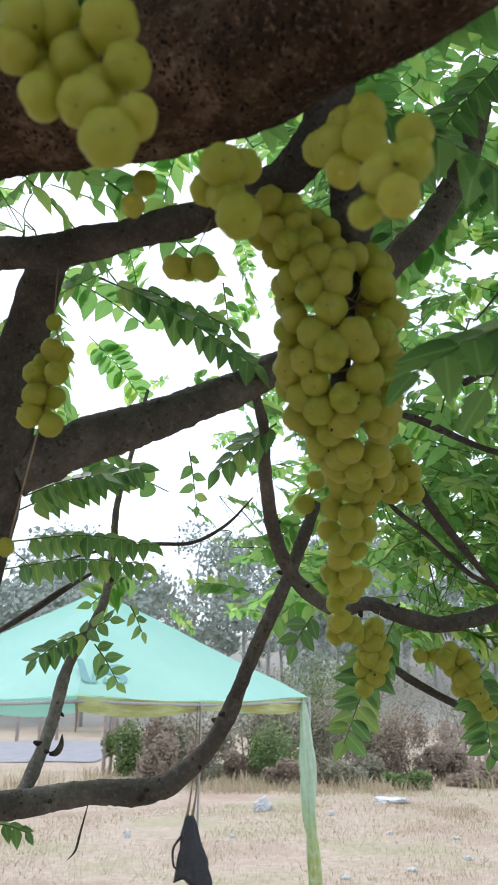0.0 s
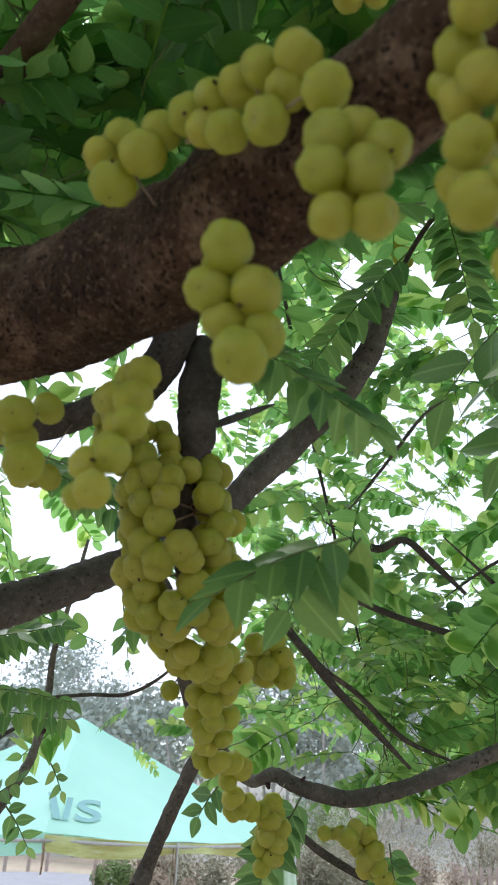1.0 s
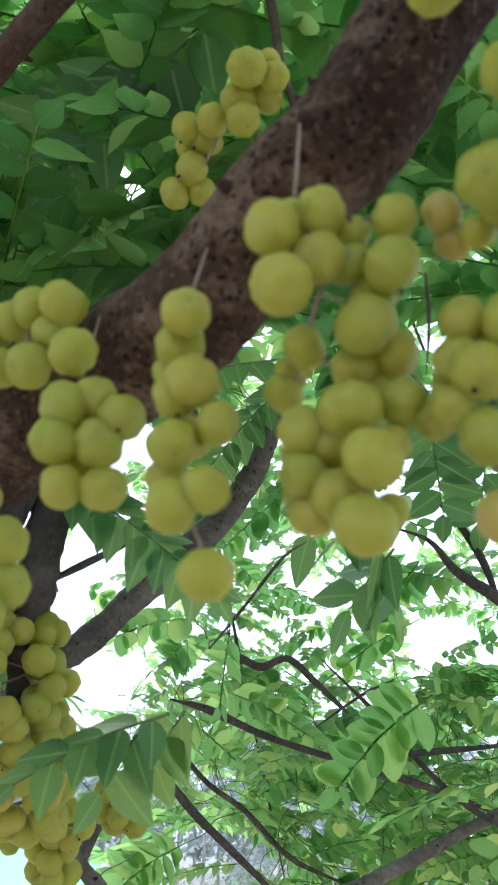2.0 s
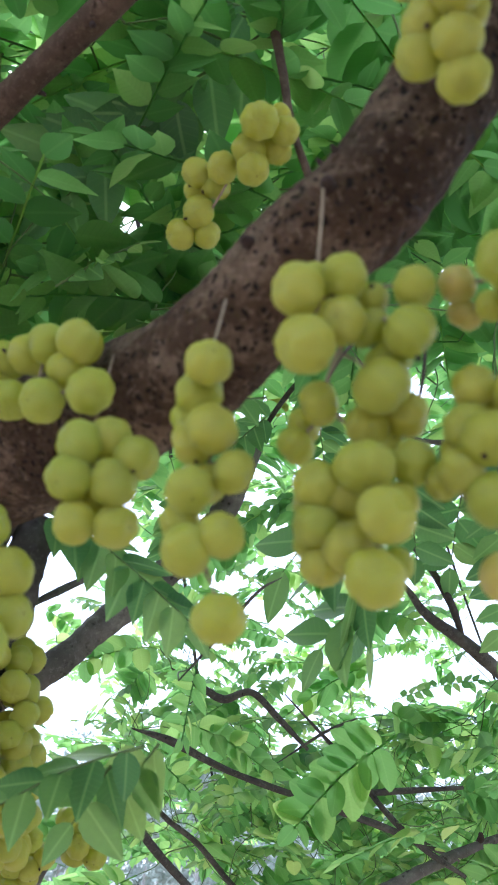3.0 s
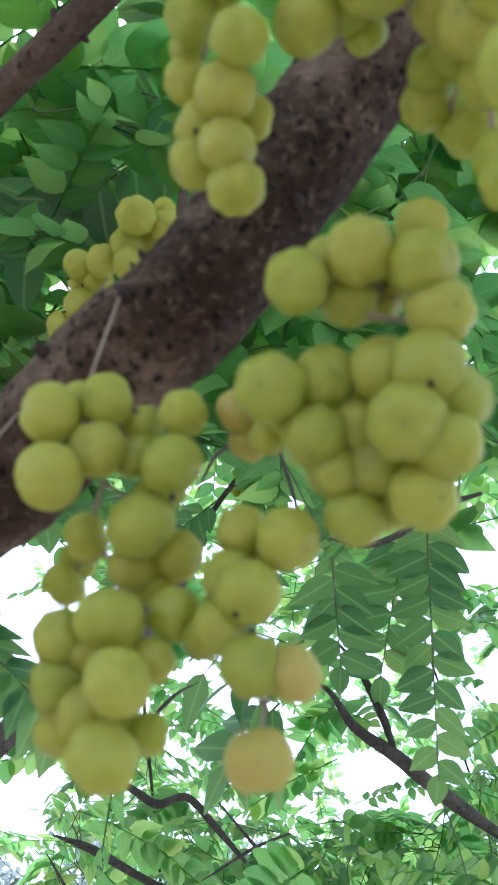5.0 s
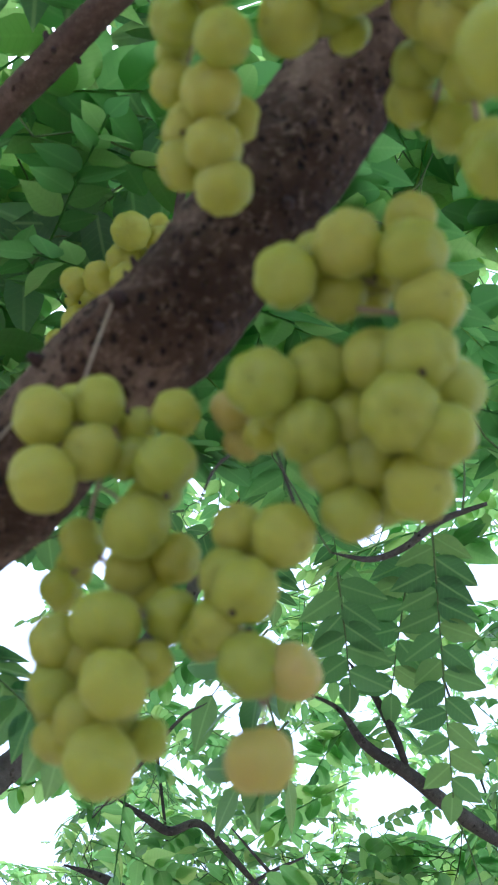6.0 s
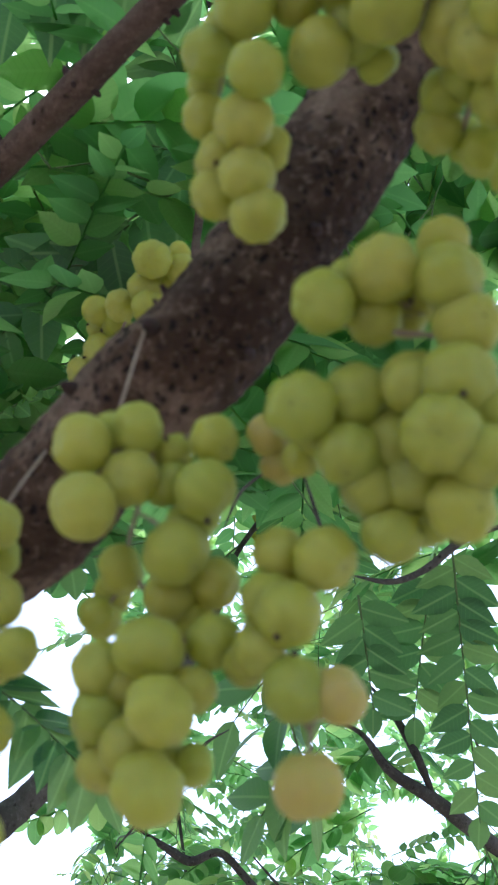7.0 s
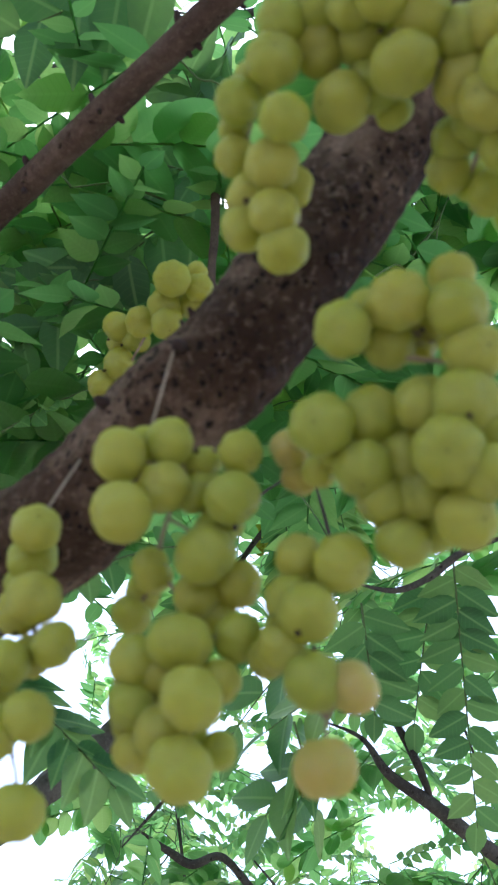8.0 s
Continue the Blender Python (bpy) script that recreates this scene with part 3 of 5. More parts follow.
CLUSTERS['H'] = [
    (0.232, 0.238, 2.195, 24.5), (0.250, 0.246, 2.199, 20.0), (0.228, 0.260, 2.192, 22.5), (0.247, 0.261, 2.197, 20.3),
    (0.232, 0.264, 2.179, 22.3), (0.212, 0.276, 2.190, 22.1), (0.195, 0.290, 2.197, 21.8), (0.209, 0.295, 2.191, 20.2),
    (0.199, 0.307, 2.177, 22.6), (0.188, 0.322, 2.168, 22.0), (0.207, 0.320, 2.169, 20.4), (0.247, 0.252, 2.223, 15.9),
    (0.237, 0.268, 2.204, 18.6), (0.196, 0.307, 2.196, 20.2),
]
CLUSTERS['M'] = [
    (0.061, 0.383, 1.890, 24.0), (0.046, 0.400, 1.898, 24.5), (0.064, 0.392, 1.913, 22.0), (0.040, 0.412, 1.905, 21.0), (0.053, 0.408, 1.918, 21.5), (0.051, 0.398, 1.880, 20.0),
]
CLUSTERS['Mlow'] = [
    (0.068, 0.303, 1.818, 18.6), (0.055, 0.308, 1.815, 18.0), (0.061, 0.300, 1.799, 18.4), (0.073, 0.316, 1.842, 17.5), (0.062, 0.320, 1.830, 16.5), (0.050, 0.318, 1.803, 15.5),
]
CLUSTERS['M2'] = [
    (-0.017, 0.407, 1.890, 24.9), (-0.007, 0.407, 1.857, 26.4), (-0.027, 0.428, 1.888, 19.6), (-0.004, 0.433, 1.908, 21.4), (-0.015, 0.419, 1.879, 23.1),
]
CLUSTERS['M3'] = [
    (-0.084, 0.516, 1.934, 17.5), (-0.077, 0.520, 1.955, 18.7),
]
CLUSTERS['M4'] = [
    (-0.058, 0.566, 1.913, 19.6), (-0.035, 0.567, 1.913, 21.3), (-0.049, 0.577, 1.917, 18.3),
]
CLUSTERS['L'] = [
    (-0.104, 0.306, 1.896, 24.6), (-0.090, 0.311, 1.900, 24.9), (-0.064, 0.303, 1.890, 26.3), (-0.109, 0.311, 1.882, 21.5),
    (-0.095, 0.313, 1.858, 21.2), (-0.074, 0.309, 1.852, 23.9), (-0.056, 0.309, 1.872, 21.7), (-0.051, 0.311, 1.846, 20.9),
    (-0.062, 0.307, 1.832, 25.9), (-0.082, 0.316, 1.882, 23.9), (-0.069, 0.319, 1.868, 21.2), (-0.101, 0.323, 1.888, 20.3),
    (-0.094, 0.324, 1.876, 20.3),
]
CLUSTERS['far'] = [
    (0.386, 1.236, 2.686, 22.2), (0.400, 1.240, 2.674, 24.3), (0.385, 1.235, 2.656, 24.1), (0.404, 1.246, 2.655, 22.2),
    (0.392, 1.249, 2.645, 20.2), (0.382, 1.249, 2.678, 20.3), (0.394, 1.249, 2.687, 20.8),
]
CLUSTERS['gapfruit'] = [
    (0.270, 0.623, 2.341, 12.8), (0.283, 0.625, 2.338, 14.1), (0.278, 0.625, 2.322, 13.9), (0.288, 0.633, 2.328, 12.8),
    (0.282, 0.641, 2.319, 11.5), (0.277, 0.630, 2.344, 12.6), (0.285, 0.635, 2.337, 11.3), (0.285, 0.642, 2.328, 10.1),
]
CLUSTERS['N'] = [
    (0.053, 0.792, 1.781, 19.6), (0.065, 0.804, 1.809, 19.0),
]
CLUSTERS['left'] = [
    (-0.179, 0.694, 1.927, 15.4), (-0.178, 0.692, 1.899, 21.2), (-0.194, 0.698, 1.879, 21.2), (-0.172, 0.689, 1.876, 21.9),
    (-0.192, 0.695, 1.857, 22.9), (-0.176, 0.705, 1.858, 21.2), (-0.196, 0.700, 1.840, 22.9), (-0.176, 0.698, 1.830, 22.8),
    (-0.191, 0.720, 1.877, 20.8), (-0.170, 0.703, 1.898, 18.4), (-0.223, 0.754, 1.731, 17.4), (-0.190, 0.706, 1.892, 17.9),
    (-0.191, 0.714, 1.852, 20.2),
]
CLUSTERS['rlow'] = [
    (0.235, 1.186, 1.658, 20.1), (0.258, 1.186, 1.658, 21.7), (0.277, 1.184, 1.664, 26.3), (0.267, 1.177, 1.653, 27.7),
    (0.294, 1.186, 1.657, 26.3), (0.302, 1.181, 1.638, 27.7), (0.290, 1.185, 1.627, 27.7), (0.306, 1.187, 1.620, 27.7),
    (0.289, 1.199, 1.615, 23.2), (0.314, 1.192, 1.605, 26.1), (0.321, 1.195, 1.594, 23.0), (0.328, 1.198, 1.583, 21.5),
    (0.248, 1.197, 1.658, 18.1), (0.281, 1.196, 1.640, 25.4), (0.304, 1.209, 1.610, 20.6),
]
CLUSTERS['J1'] = [
    (0.030, 0.562, 1.962, 22.2), (0.017, 0.561, 1.943, 20.4), (0.022, 0.601, 1.944, 23.2), (0.093, 0.595, 1.937, 25.9),
    (0.005, 0.585, 1.972, 21.1), (0.019, 0.586, 1.935, 22.2), (0.028, 0.558, 1.927, 23.3), (0.014, 0.560, 1.967, 22.5),
    (0.060, 0.574, 1.948, 21.7), (0.050, 0.553, 1.913, 23.7), (0.008, 0.595, 1.957, 23.4), (0.051, 0.589, 1.967, 21.0),
    (0.066, 0.554, 1.909, 24.5), (0.006, 0.570, 1.952, 20.5), (0.038, 0.575, 1.961, 21.6), (0.074, 0.596, 1.939, 26.0),
    (0.079, 0.567, 1.923, 22.6), (0.004, 0.571, 1.968, 20.1), (0.043, 0.556, 1.930, 21.7), (0.094, 0.582, 1.925, 24.3),
    (0.063, 0.568, 1.927, 24.7), (0.035, 0.558, 1.945, 21.8), (0.020, 0.584, 1.952, 24.3), (0.039, 0.599, 1.933, 23.3),
]
CLUSTERS['J2'] = [
    (0.103, 0.596, 1.861, 26.5), (0.047, 0.570, 1.861, 25.2), (0.092, 0.604, 1.878, 24.9), (0.034, 0.587, 1.881, 23.7),
    (0.044, 0.591, 1.916, 24.9), (0.096, 0.570, 1.901, 26.3), (0.076, 0.567, 1.858, 27.2), (0.063, 0.555, 1.895, 24.2),
    (0.107, 0.583, 1.882, 23.8), (0.030, 0.609, 1.879, 25.7), (0.108, 0.615, 1.869, 23.3), (0.092, 0.610, 1.904, 22.6),
    (0.030, 0.573, 1.907, 22.1), (0.102, 0.598, 1.932, 25.0), (0.027, 0.590, 1.908, 24.9), (0.031, 0.597, 1.893, 24.1),
    (0.104, 0.593, 1.904, 25.3), (0.040, 0.558, 1.908, 23.8), (0.031, 0.609, 1.905, 24.5), (0.045, 0.561, 1.892, 24.3),
    (0.059, 0.561, 1.877, 25.6), (0.098, 0.578, 1.866, 22.0), (0.060, 0.569, 1.849, 26.8), (0.115, 0.609, 1.893, 22.9),
]
CLUSTERS['J2b'] = [
    (0.049, 0.592, 1.830, 22.3), (0.039, 0.608, 1.824, 23.1), (0.083, 0.574, 1.850, 23.8), (0.087, 0.590, 1.834, 27.3),
    (0.110, 0.633, 1.818, 24.4), (0.032, 0.619, 1.844, 24.4), (0.112, 0.641, 1.836, 25.9), (0.033, 0.620, 1.870, 24.6),
    (0.055, 0.643, 1.821, 23.3), (0.113, 0.619, 1.857, 27.5), (0.039, 0.638, 1.817, 26.8), (0.105, 0.617, 1.816, 24.5),
    (0.071, 0.593, 1.818, 24.4), (0.105, 0.603, 1.847, 26.9), (0.059, 0.575, 1.843, 23.0), (0.033, 0.640, 1.845, 26.7),
    (0.091, 0.618, 1.833, 26.5), (0.042, 0.585, 1.845, 24.7), (0.109, 0.636, 1.852, 23.9), (0.089, 0.603, 1.814, 22.5),
    (0.051, 0.617, 1.835, 24.3), (0.093, 0.623, 1.866, 22.8), (0.031, 0.602, 1.846, 26.7), (0.052, 0.604, 1.812, 23.6),
]
CLUSTERS['J2c'] = [
    (0.063, 0.627, 1.801, 22.2), (0.044, 0.643, 1.815, 23.8), (0.069, 0.673, 1.786, 21.3), (0.090, 0.667, 1.783, 24.8),
    (0.108, 0.675, 1.790, 25.0), (0.080, 0.642, 1.791, 22.7), (0.113, 0.670, 1.817, 24.2), (0.046, 0.659, 1.827, 21.7),
    (0.058, 0.677, 1.800, 20.9), (0.103, 0.656, 1.794, 24.3), (0.099, 0.624, 1.808, 22.7), (0.077, 0.690, 1.787, 22.8),
    (0.072, 0.656, 1.791, 25.4), (0.056, 0.654, 1.800, 22.1), (0.106, 0.641, 1.809, 26.6), (0.072, 0.613, 1.806, 26.6),
]
CLUSTERS['J3'] = [
    (0.082, 0.759, 1.796, 25.2), (0.111, 0.742, 1.808, 23.1), (0.125, 0.763, 1.797, 24.4), (0.095, 0.776, 1.766, 25.0),
    (0.110, 0.781, 1.777, 21.9), (0.103, 0.856, 1.721, 23.3), (0.115, 0.779, 1.796, 27.2), (0.103, 0.723, 1.800, 23.3),
    (0.107, 0.820, 1.740, 20.5), (0.092, 0.881, 1.716, 21.4), (0.082, 0.729, 1.803, 23.9), (0.080, 0.788, 1.776, 24.3),
    (0.112, 0.799, 1.758, 24.3), (0.089, 0.855, 1.736, 21.0), (0.097, 0.762, 1.787, 24.3), (0.098, 0.789, 1.753, 22.0),
    (0.100, 0.741, 1.793, 25.4), (0.078, 0.815, 1.760, 24.2), (0.090, 0.828, 1.734, 24.2), (0.082, 0.865, 1.724, 20.9),
    (0.088, 0.805, 1.745, 24.7), (0.113, 0.763, 1.785, 22.3), (0.086, 0.779, 1.794, 22.8), (0.116, 0.876, 1.722, 24.7),
]
CLUSTERS['J4'] = [
    (0.150, 0.829, 1.812, 24.3), (0.136, 0.822, 1.835, 23.5), (0.133, 0.839, 1.818, 25.9), (0.155, 0.830, 1.842, 25.5),
    (0.168, 0.841, 1.804, 24.0), (0.164, 0.836, 1.824, 26.9), (0.146, 0.847, 1.806, 27.0), (0.144, 0.835, 1.831, 23.5),
    (0.168, 0.851, 1.816, 23.4),
]
CLUSTERS['J5'] = [
    (0.114, 1.056, 1.694, 26.6), (0.136, 1.101, 1.681, 26.6), (0.122, 1.085, 1.680, 23.7), (0.124, 1.027, 1.722, 21.6),
    (0.124, 1.010, 1.726, 26.0), (0.111, 0.994, 1.727, 21.4), (0.103, 1.010, 1.728, 22.1), (0.130, 1.076, 1.690, 23.2),
    (0.106, 1.040, 1.713, 26.5), (0.111, 1.108, 1.679, 25.8), (0.111, 1.077, 1.693, 26.1),
]
CLUSTERS['J6'] = [
    (0.163, 1.133, 1.627, 22.7), (0.150, 1.142, 1.638, 27.5), (0.161, 1.117, 1.669, 26.0), (0.151, 1.142, 1.615, 24.3),
    (0.149, 1.115, 1.682, 25.2), (0.175, 1.131, 1.659, 28.4), (0.169, 1.129, 1.678, 24.7), (0.153, 1.133, 1.671, 24.3),
    (0.168, 1.147, 1.625, 23.0), (0.170, 1.127, 1.643, 23.6), (0.157, 1.123, 1.651, 24.9), (0.163, 1.117, 1.692, 25.7),
    (0.151, 1.139, 1.654, 23.6), (0.173, 1.145, 1.641, 24.1),
]


def fruit_mesh(lobes, flat, seed, material):
    """A ribbed, slightly flattened round fruit of unit diameter, with a dimple at both ends."""
    r = random.Random(seed)
    rings, segs = 16, 36
    verts, faces = [(0, 0, 0.5 * flat * 0.85)], []
    phase = r.uniform(0, 6.28)
    for i in range(1, rings):
        a = math.pi * i / rings
        for k in range(segs):
            b = 2 * math.pi * k / segs
            rib = 1 - 0.075 * (1 - abs(math.cos(lobes * 0.5 * (b + phase)))) ** 1.3 * math.sin(a) ** 0.6
            rad = 0.5 * rib * (1 + 0.02 * math.sin(2 * b + phase))
            dim = 1 - 0.15 * math.exp(-((min(a, math.pi - a)) / 0.34) ** 2)
            verts.append((rad * math.sin(a) ** 0.97 * math.cos(b), rad * math.sin(a) ** 0.97 * math.sin(b), rad * flat * math.cos(a) * dim))
    verts.append((0, 0, -0.5 * flat * 0.85))
    for k in range(segs):
        faces.append((0, 1 + k, 1 + (k + 1) % segs))
        for i in range(rings - 2):
            p, q = 1 + i * segs + k, 1 + i * segs + (k + 1) % segs
            faces.append((p, p + segs, q + segs, q))
        faces.append((1 + (rings - 2) * segs + (k + 1) % segs, 1 + (rings - 2) * segs + k, len(verts) - 1))
    return mesh_of("fruit", verts, faces, material)


FRUITS, RIPE_FRUITS = ([fruit_mesh(6, 0.88, 1, m), fruit_mesh(8, 0.90, 2, m), fruit_mesh(6, 0.93, 3, m), fruit_mesh(7, 0.85, 4, m)] for m in (FRUIT, RIPE))


def nearest_limb(p):
    """The limb to hang from: the nearest one, by preference above p."""
    best = None
    q = np.array(p)
    scale = np.array((1.0, 1.0, 0.3))
    for k, c in branch_curves.items():
        d = np.linalg.norm((c[:, :3] - q) * scale, axis=1) + (0.06 if c[:, 3].max() < 0.008 else 0) + np.where(c[:, 2] < p[2] - 0.01, 0.08, 0.0)
        i = int(d.argmin())
        if best is None or d[i] < best[0]:
            best = (d[i], Vector(c[i][:3]), c[i][3])
    return best


def fruit_cluster(name, rows, seed):
    """A stalk from the nearest limb, with its fruits along it."""
    r = random.Random(seed)
    centres = [Vector(q[:3]) for q in rows]
    order = sorted(range(len(rows)), key=lambda i: -centres[i].z)
    top = centres[order[0]]
    _, root, rad = nearest_limb(top)
    known = ROOTS.get(name)
    out = Vector((0.1, -0.85, -0.1)).normalized() if rad > 0.02 and top.z < root.z + 0.02 else (top - root).normalized()
    root = Vector(known) if known else root + out * rad * 0.97
    pieces = [] if (root - top).length > 0.085 else [tube([(*root, 0.0007), (*(root.lerp(top, 0.5) + Vector((0, -0.002, -0.001))), 0.0006), (*top, 0.0006)], 6, 4)]
    axis = [top]
    for s in range(0, len(order), max(1, len(order) // 4)):
        some = [centres[i] for i in order[s:s + max(1, len(order) // 4)]]
        axis.append(sum(some, Vector()) / len(some) + Vector((0, 0.006, 0)))
    if len(axis) < 3:
        axis.append(axis[-1] - Vector((0, 0, 0.01)))
    pieces.append(tube([(*p, 0.0009) for p in axis], 6, 5))
    spots = glide([tuple(p) for p in axis[1:]], 5) if len(axis) > 2 else [tuple(axis[-1])]
    for c in centres:
        n = min(spots, key=lambda q: (Vector(q) - c).length)
        a = Vector(n)
        if (a - c).length > 0.004:
            pieces.append(tube([(*a, 0.0007), (*((a + c) / 2 + Vector((0, 0, 0.003))), 0.0007), (*c, 0.0007)], 5, 3))
    v, f = join(pieces)
    stalk = part("fruit_stalk", mesh_of("fruit_stalk", v, f, STALK), tree)
    for c, q in zip(centres, rows):
        n = Vector(min(spots, key=lambda w: (Vector(w) - c).length))
        up = (n - c)
        up = up.normalized() if up.length > 0.002 else Vector((0, 0, 1))
        up = (up + Vector((r.uniform(-0.5, 0.5), r.uniform(-0.5, 0.5), r.uniform(0.0, 0.9)))).normalized()
        turn = up.to_track_quat("Z", "Y").to_matrix().to_4x4() @ Matrix.Rotation(r.uniform(0, 6.28), 4, "Z")
        d = q[3] / 1000 * 1.03
        ripe = len(q) > 4
        ob = part("fruit", (RIPE_FRUITS if ripe else FRUITS)[r.randrange(4)], stalk, "overripe pinkish-yellow fruit" if ripe else "")
        ob.matrix_basis = Matrix.Translation(c) @ turn @ Matrix.Diagonal((d * r.uniform(0.98, 1.04), d * r.uniform(0.98, 1.04), d * r.uniform(0.98, 1.08), 1))

    pairs = [(a, b) for a in range(len(rows)) for b in range(a) if (centres[a] - centres[b]).length < 0.6 * (rows[a][3] + rows[b][3]) / 1000]
    r.shuffle(pairs)
    for a, b in pairs[:max(1, len(rows) // 3)]:
        p = centres[a].lerp(centres[b], 0.5) + Vector((r.uniform(-0.3, 0.3), -0.42, -0.22)) * rows[a][3] / 1000
        q = p + Vector((r.uniform(-1, 1), r.uniform(-0.3, 0.3), r.uniform(-1, 1))) * 0.0022
        bend = p.lerp(q, 0.5) + Vector((r.uniform(-1, 1), 0, r.uniform(-1, 1))) * 0.0012
        v, f = tube([(*p, 0.0004), (*p.lerp(bend, 0.6), 0.0010), (*bend, 0.0006), (*bend.lerp(q, 0.6), 0.0011), (*q, 0.0004)], 7, 2, 0.2, 900, 0.2)
        part("dry_flower", mesh_of("dry_flower", v, f, DARKBUD), stalk, "dark dried flower")


for i, (key, rows) in enumerate(CLUSTERS.items()):
    fruit_cluster(key, rows, i)


# ---- leaves ----
def leaf_shape(blunt=0.0, fold=0.16):
    """An unfolded leaf one unit long along +y, a little folded along its rib and curled down at the tip."""
    verts, faces = [], []
    outline = ((0, 0.02), (0.09, 0.155 + 0.05 * blunt), (0.24, 0.25 + 0.05 * blunt), (0.42, 0.268 + 0.06 * blunt), (0.62, 0.20 + 0.11 * blunt), (0.80, 0.105 + 0.13 * blunt), (0.93, 0.034 + 0.10 * blunt), (1.0, 0.003 + 0.03 * blunt))
    for s, w in outline:
        z = -0.10 * s * s
        verts += [(-w, s, z + w * fold), (0, s, z), (w, s, z + w * fold)]
    for i in range(len(outline) - 1):
        a = 3 * i
        faces += [(a, a + 1, a + 4, a + 3), (a + 1, a + 2, a + 5, a + 4)]
    return np.array(verts), faces


def with_uv(me, flat):
    """Each leaf's own flat outline as its UV map."""
    layer = me.uv_layers.new(name="leaf")
    idx = np.empty(len(me.loops), dtype=np.int32)
    me.loops.foreach_get("vertex_index", idx)
    layer.data.foreach_set("uv", np.asarray(flat, dtype=np.float32)[idx].ravel())
    return me


LEAF_V, LEAF_F = leaf_shape()
ROUND_V, ROUND_F = leaf_shape(1.0)
LEAF_ME = [with_uv(mesh_of("leaf", v, f, LEAF), v[:, :2]) for v, f in (leaf_shape(), leaf_shape(0.3, 0.05), leaf_shape(0.1, 0.3))]


def frond_poses(base, tip, count, length, normal, r, droop=0.0):
    """The rib's curve and the pose of each leaf: two rows, in turns, the outer ones smaller."""
    base, tip, normal = Vector(base), Vector(tip), Vector(normal).normalized()
    span = tip - base
    sag = Vector((0, 0, -0.08 * span.length))
    rib = [base, base + span * 0.5 - sag * 0.6, tip]
    curve = glide([tuple(p) for p in rib], 6)
    poses = []
    for k in range(count):
        s = 0.12 + 0.86 * k / max(1, count - 1)
        i = min(int(s * (len(curve) - 1)), len(curve) - 2)
        w = s * (len(curve) - 1) - i
        p = Vector(curve[i] * (1 - w) + curve[i + 1] * w)
        d = Vector(curve[i + 1] - curve[i]).normalized()
        n = (normal - d * normal.dot(d)).normalized()
        side = d.cross(n) * (1 if k % 2 else -1)
        lean = radians(r.uniform(48, 70)) if k < count - 1 else radians(8)
        way = (d * math.cos(lean) + side * math.sin(lean) + n * r.uniform(-0.28, 0.12) - Vector((0, 0, droop * r.uniform(0.7, 1.2)))).normalized()
        up = (n + Vector((r.uniform(-0.3, 0.3), r.uniform(-0.3, 0.3), r.uniform(-0.3, 0.3)))).normalized()
        x = way.cross(up).normalized()
        up = x.cross(way)
        size = length * (0.72 + 0.42 * math.sin(math.pi * min(1, 0.18 + 0.75 * s))) * r.uniform(0.86, 1.1)
        m = Matrix((( *x, ), ( *way, ), ( *up, ))).transposed().to_4x4() @ Matrix.Diagonal((size, size, size, 1))
        m.translation = p
        poses.append(m)
    return curve, poses


FRONDS = []
FRONDS += [
    ((-0.182, 0.898, 2.082), (0.007, 0.929, 1.980), 18, 0.052),
    ((-0.163, 0.945, 2.100), (-0.014, 0.963, 2.040), 14, 0.042),
    ((-0.362, 1.274, 1.879), (-0.169, 1.254, 1.943), 18, 0.055),
    ((-0.399, 1.387, 1.851), (-0.154, 1.309, 1.833), 18, 0.05),
    ((0.034, 1.044, 1.947), (-0.043, 1.063, 1.887), 9, 0.045),
    ((-0.256, 1.329, 1.699), (-0.322, 1.290, 1.655), 9, 0.045),
    ((-0.240, 1.326, 1.680), (-0.205, 1.356, 1.622), 6, 0.036),
    ((0.208, 1.222, 1.709), (0.127, 1.189, 1.543), 16, 0.052),
    ((0.088, 1.190, 1.712), (0.062, 1.196, 1.672), 4, 0.042),
    ((0.330, 1.241, 1.648), (0.348, 1.279, 1.524), 14, 0.05),
    ((0.214, 1.126, 2.363), (0.223, 1.165, 2.237), 10, 0.055),
]
FRONDS += [
    ((0.526, 0.560, 2.243), (0.590, 0.746, 2.019), 22, 0.045, (-0.25, -0.62, -0.74)),
    ((0.444, 0.614, 2.185), (0.472, 0.685, 2.099), 10, 0.046, (-0.15, -0.70, -0.70)),
    ((0.422, 0.625, 2.097), (0.358, 0.660, 2.059), 4, 0.065),
    ((0.248, 0.361, 2.498), (0.049, 0.499, 2.347), 12, 0.066, (0.05, -0.85, -0.40)),
    ((0.238, 0.327, 2.460), (0.123, 0.326, 2.470), 11, 0.034),
    ((0.245, 0.378, 2.555), (0.172, 0.291, 2.662), 12, 0.06, (-0.1, -0.60, -0.70)),
    ((0.071, 0.506, 2.261), (0.146, 0.471, 2.297), 11, 0.03),
    ((0.204, 0.529, 1.856), (0.104, 0.500, 1.800), 9, 0.042),
    ((-0.265, 1.332, 1.691), (-0.216, 1.319, 1.717), 5, 0.038),
    ((-0.200, 1.415, 1.748), (-0.180, 1.431, 1.705), 4, 0.034),
    ((0.377, 0.602, 2.049), (0.407, 0.651, 1.989), 5, 0.06),
]
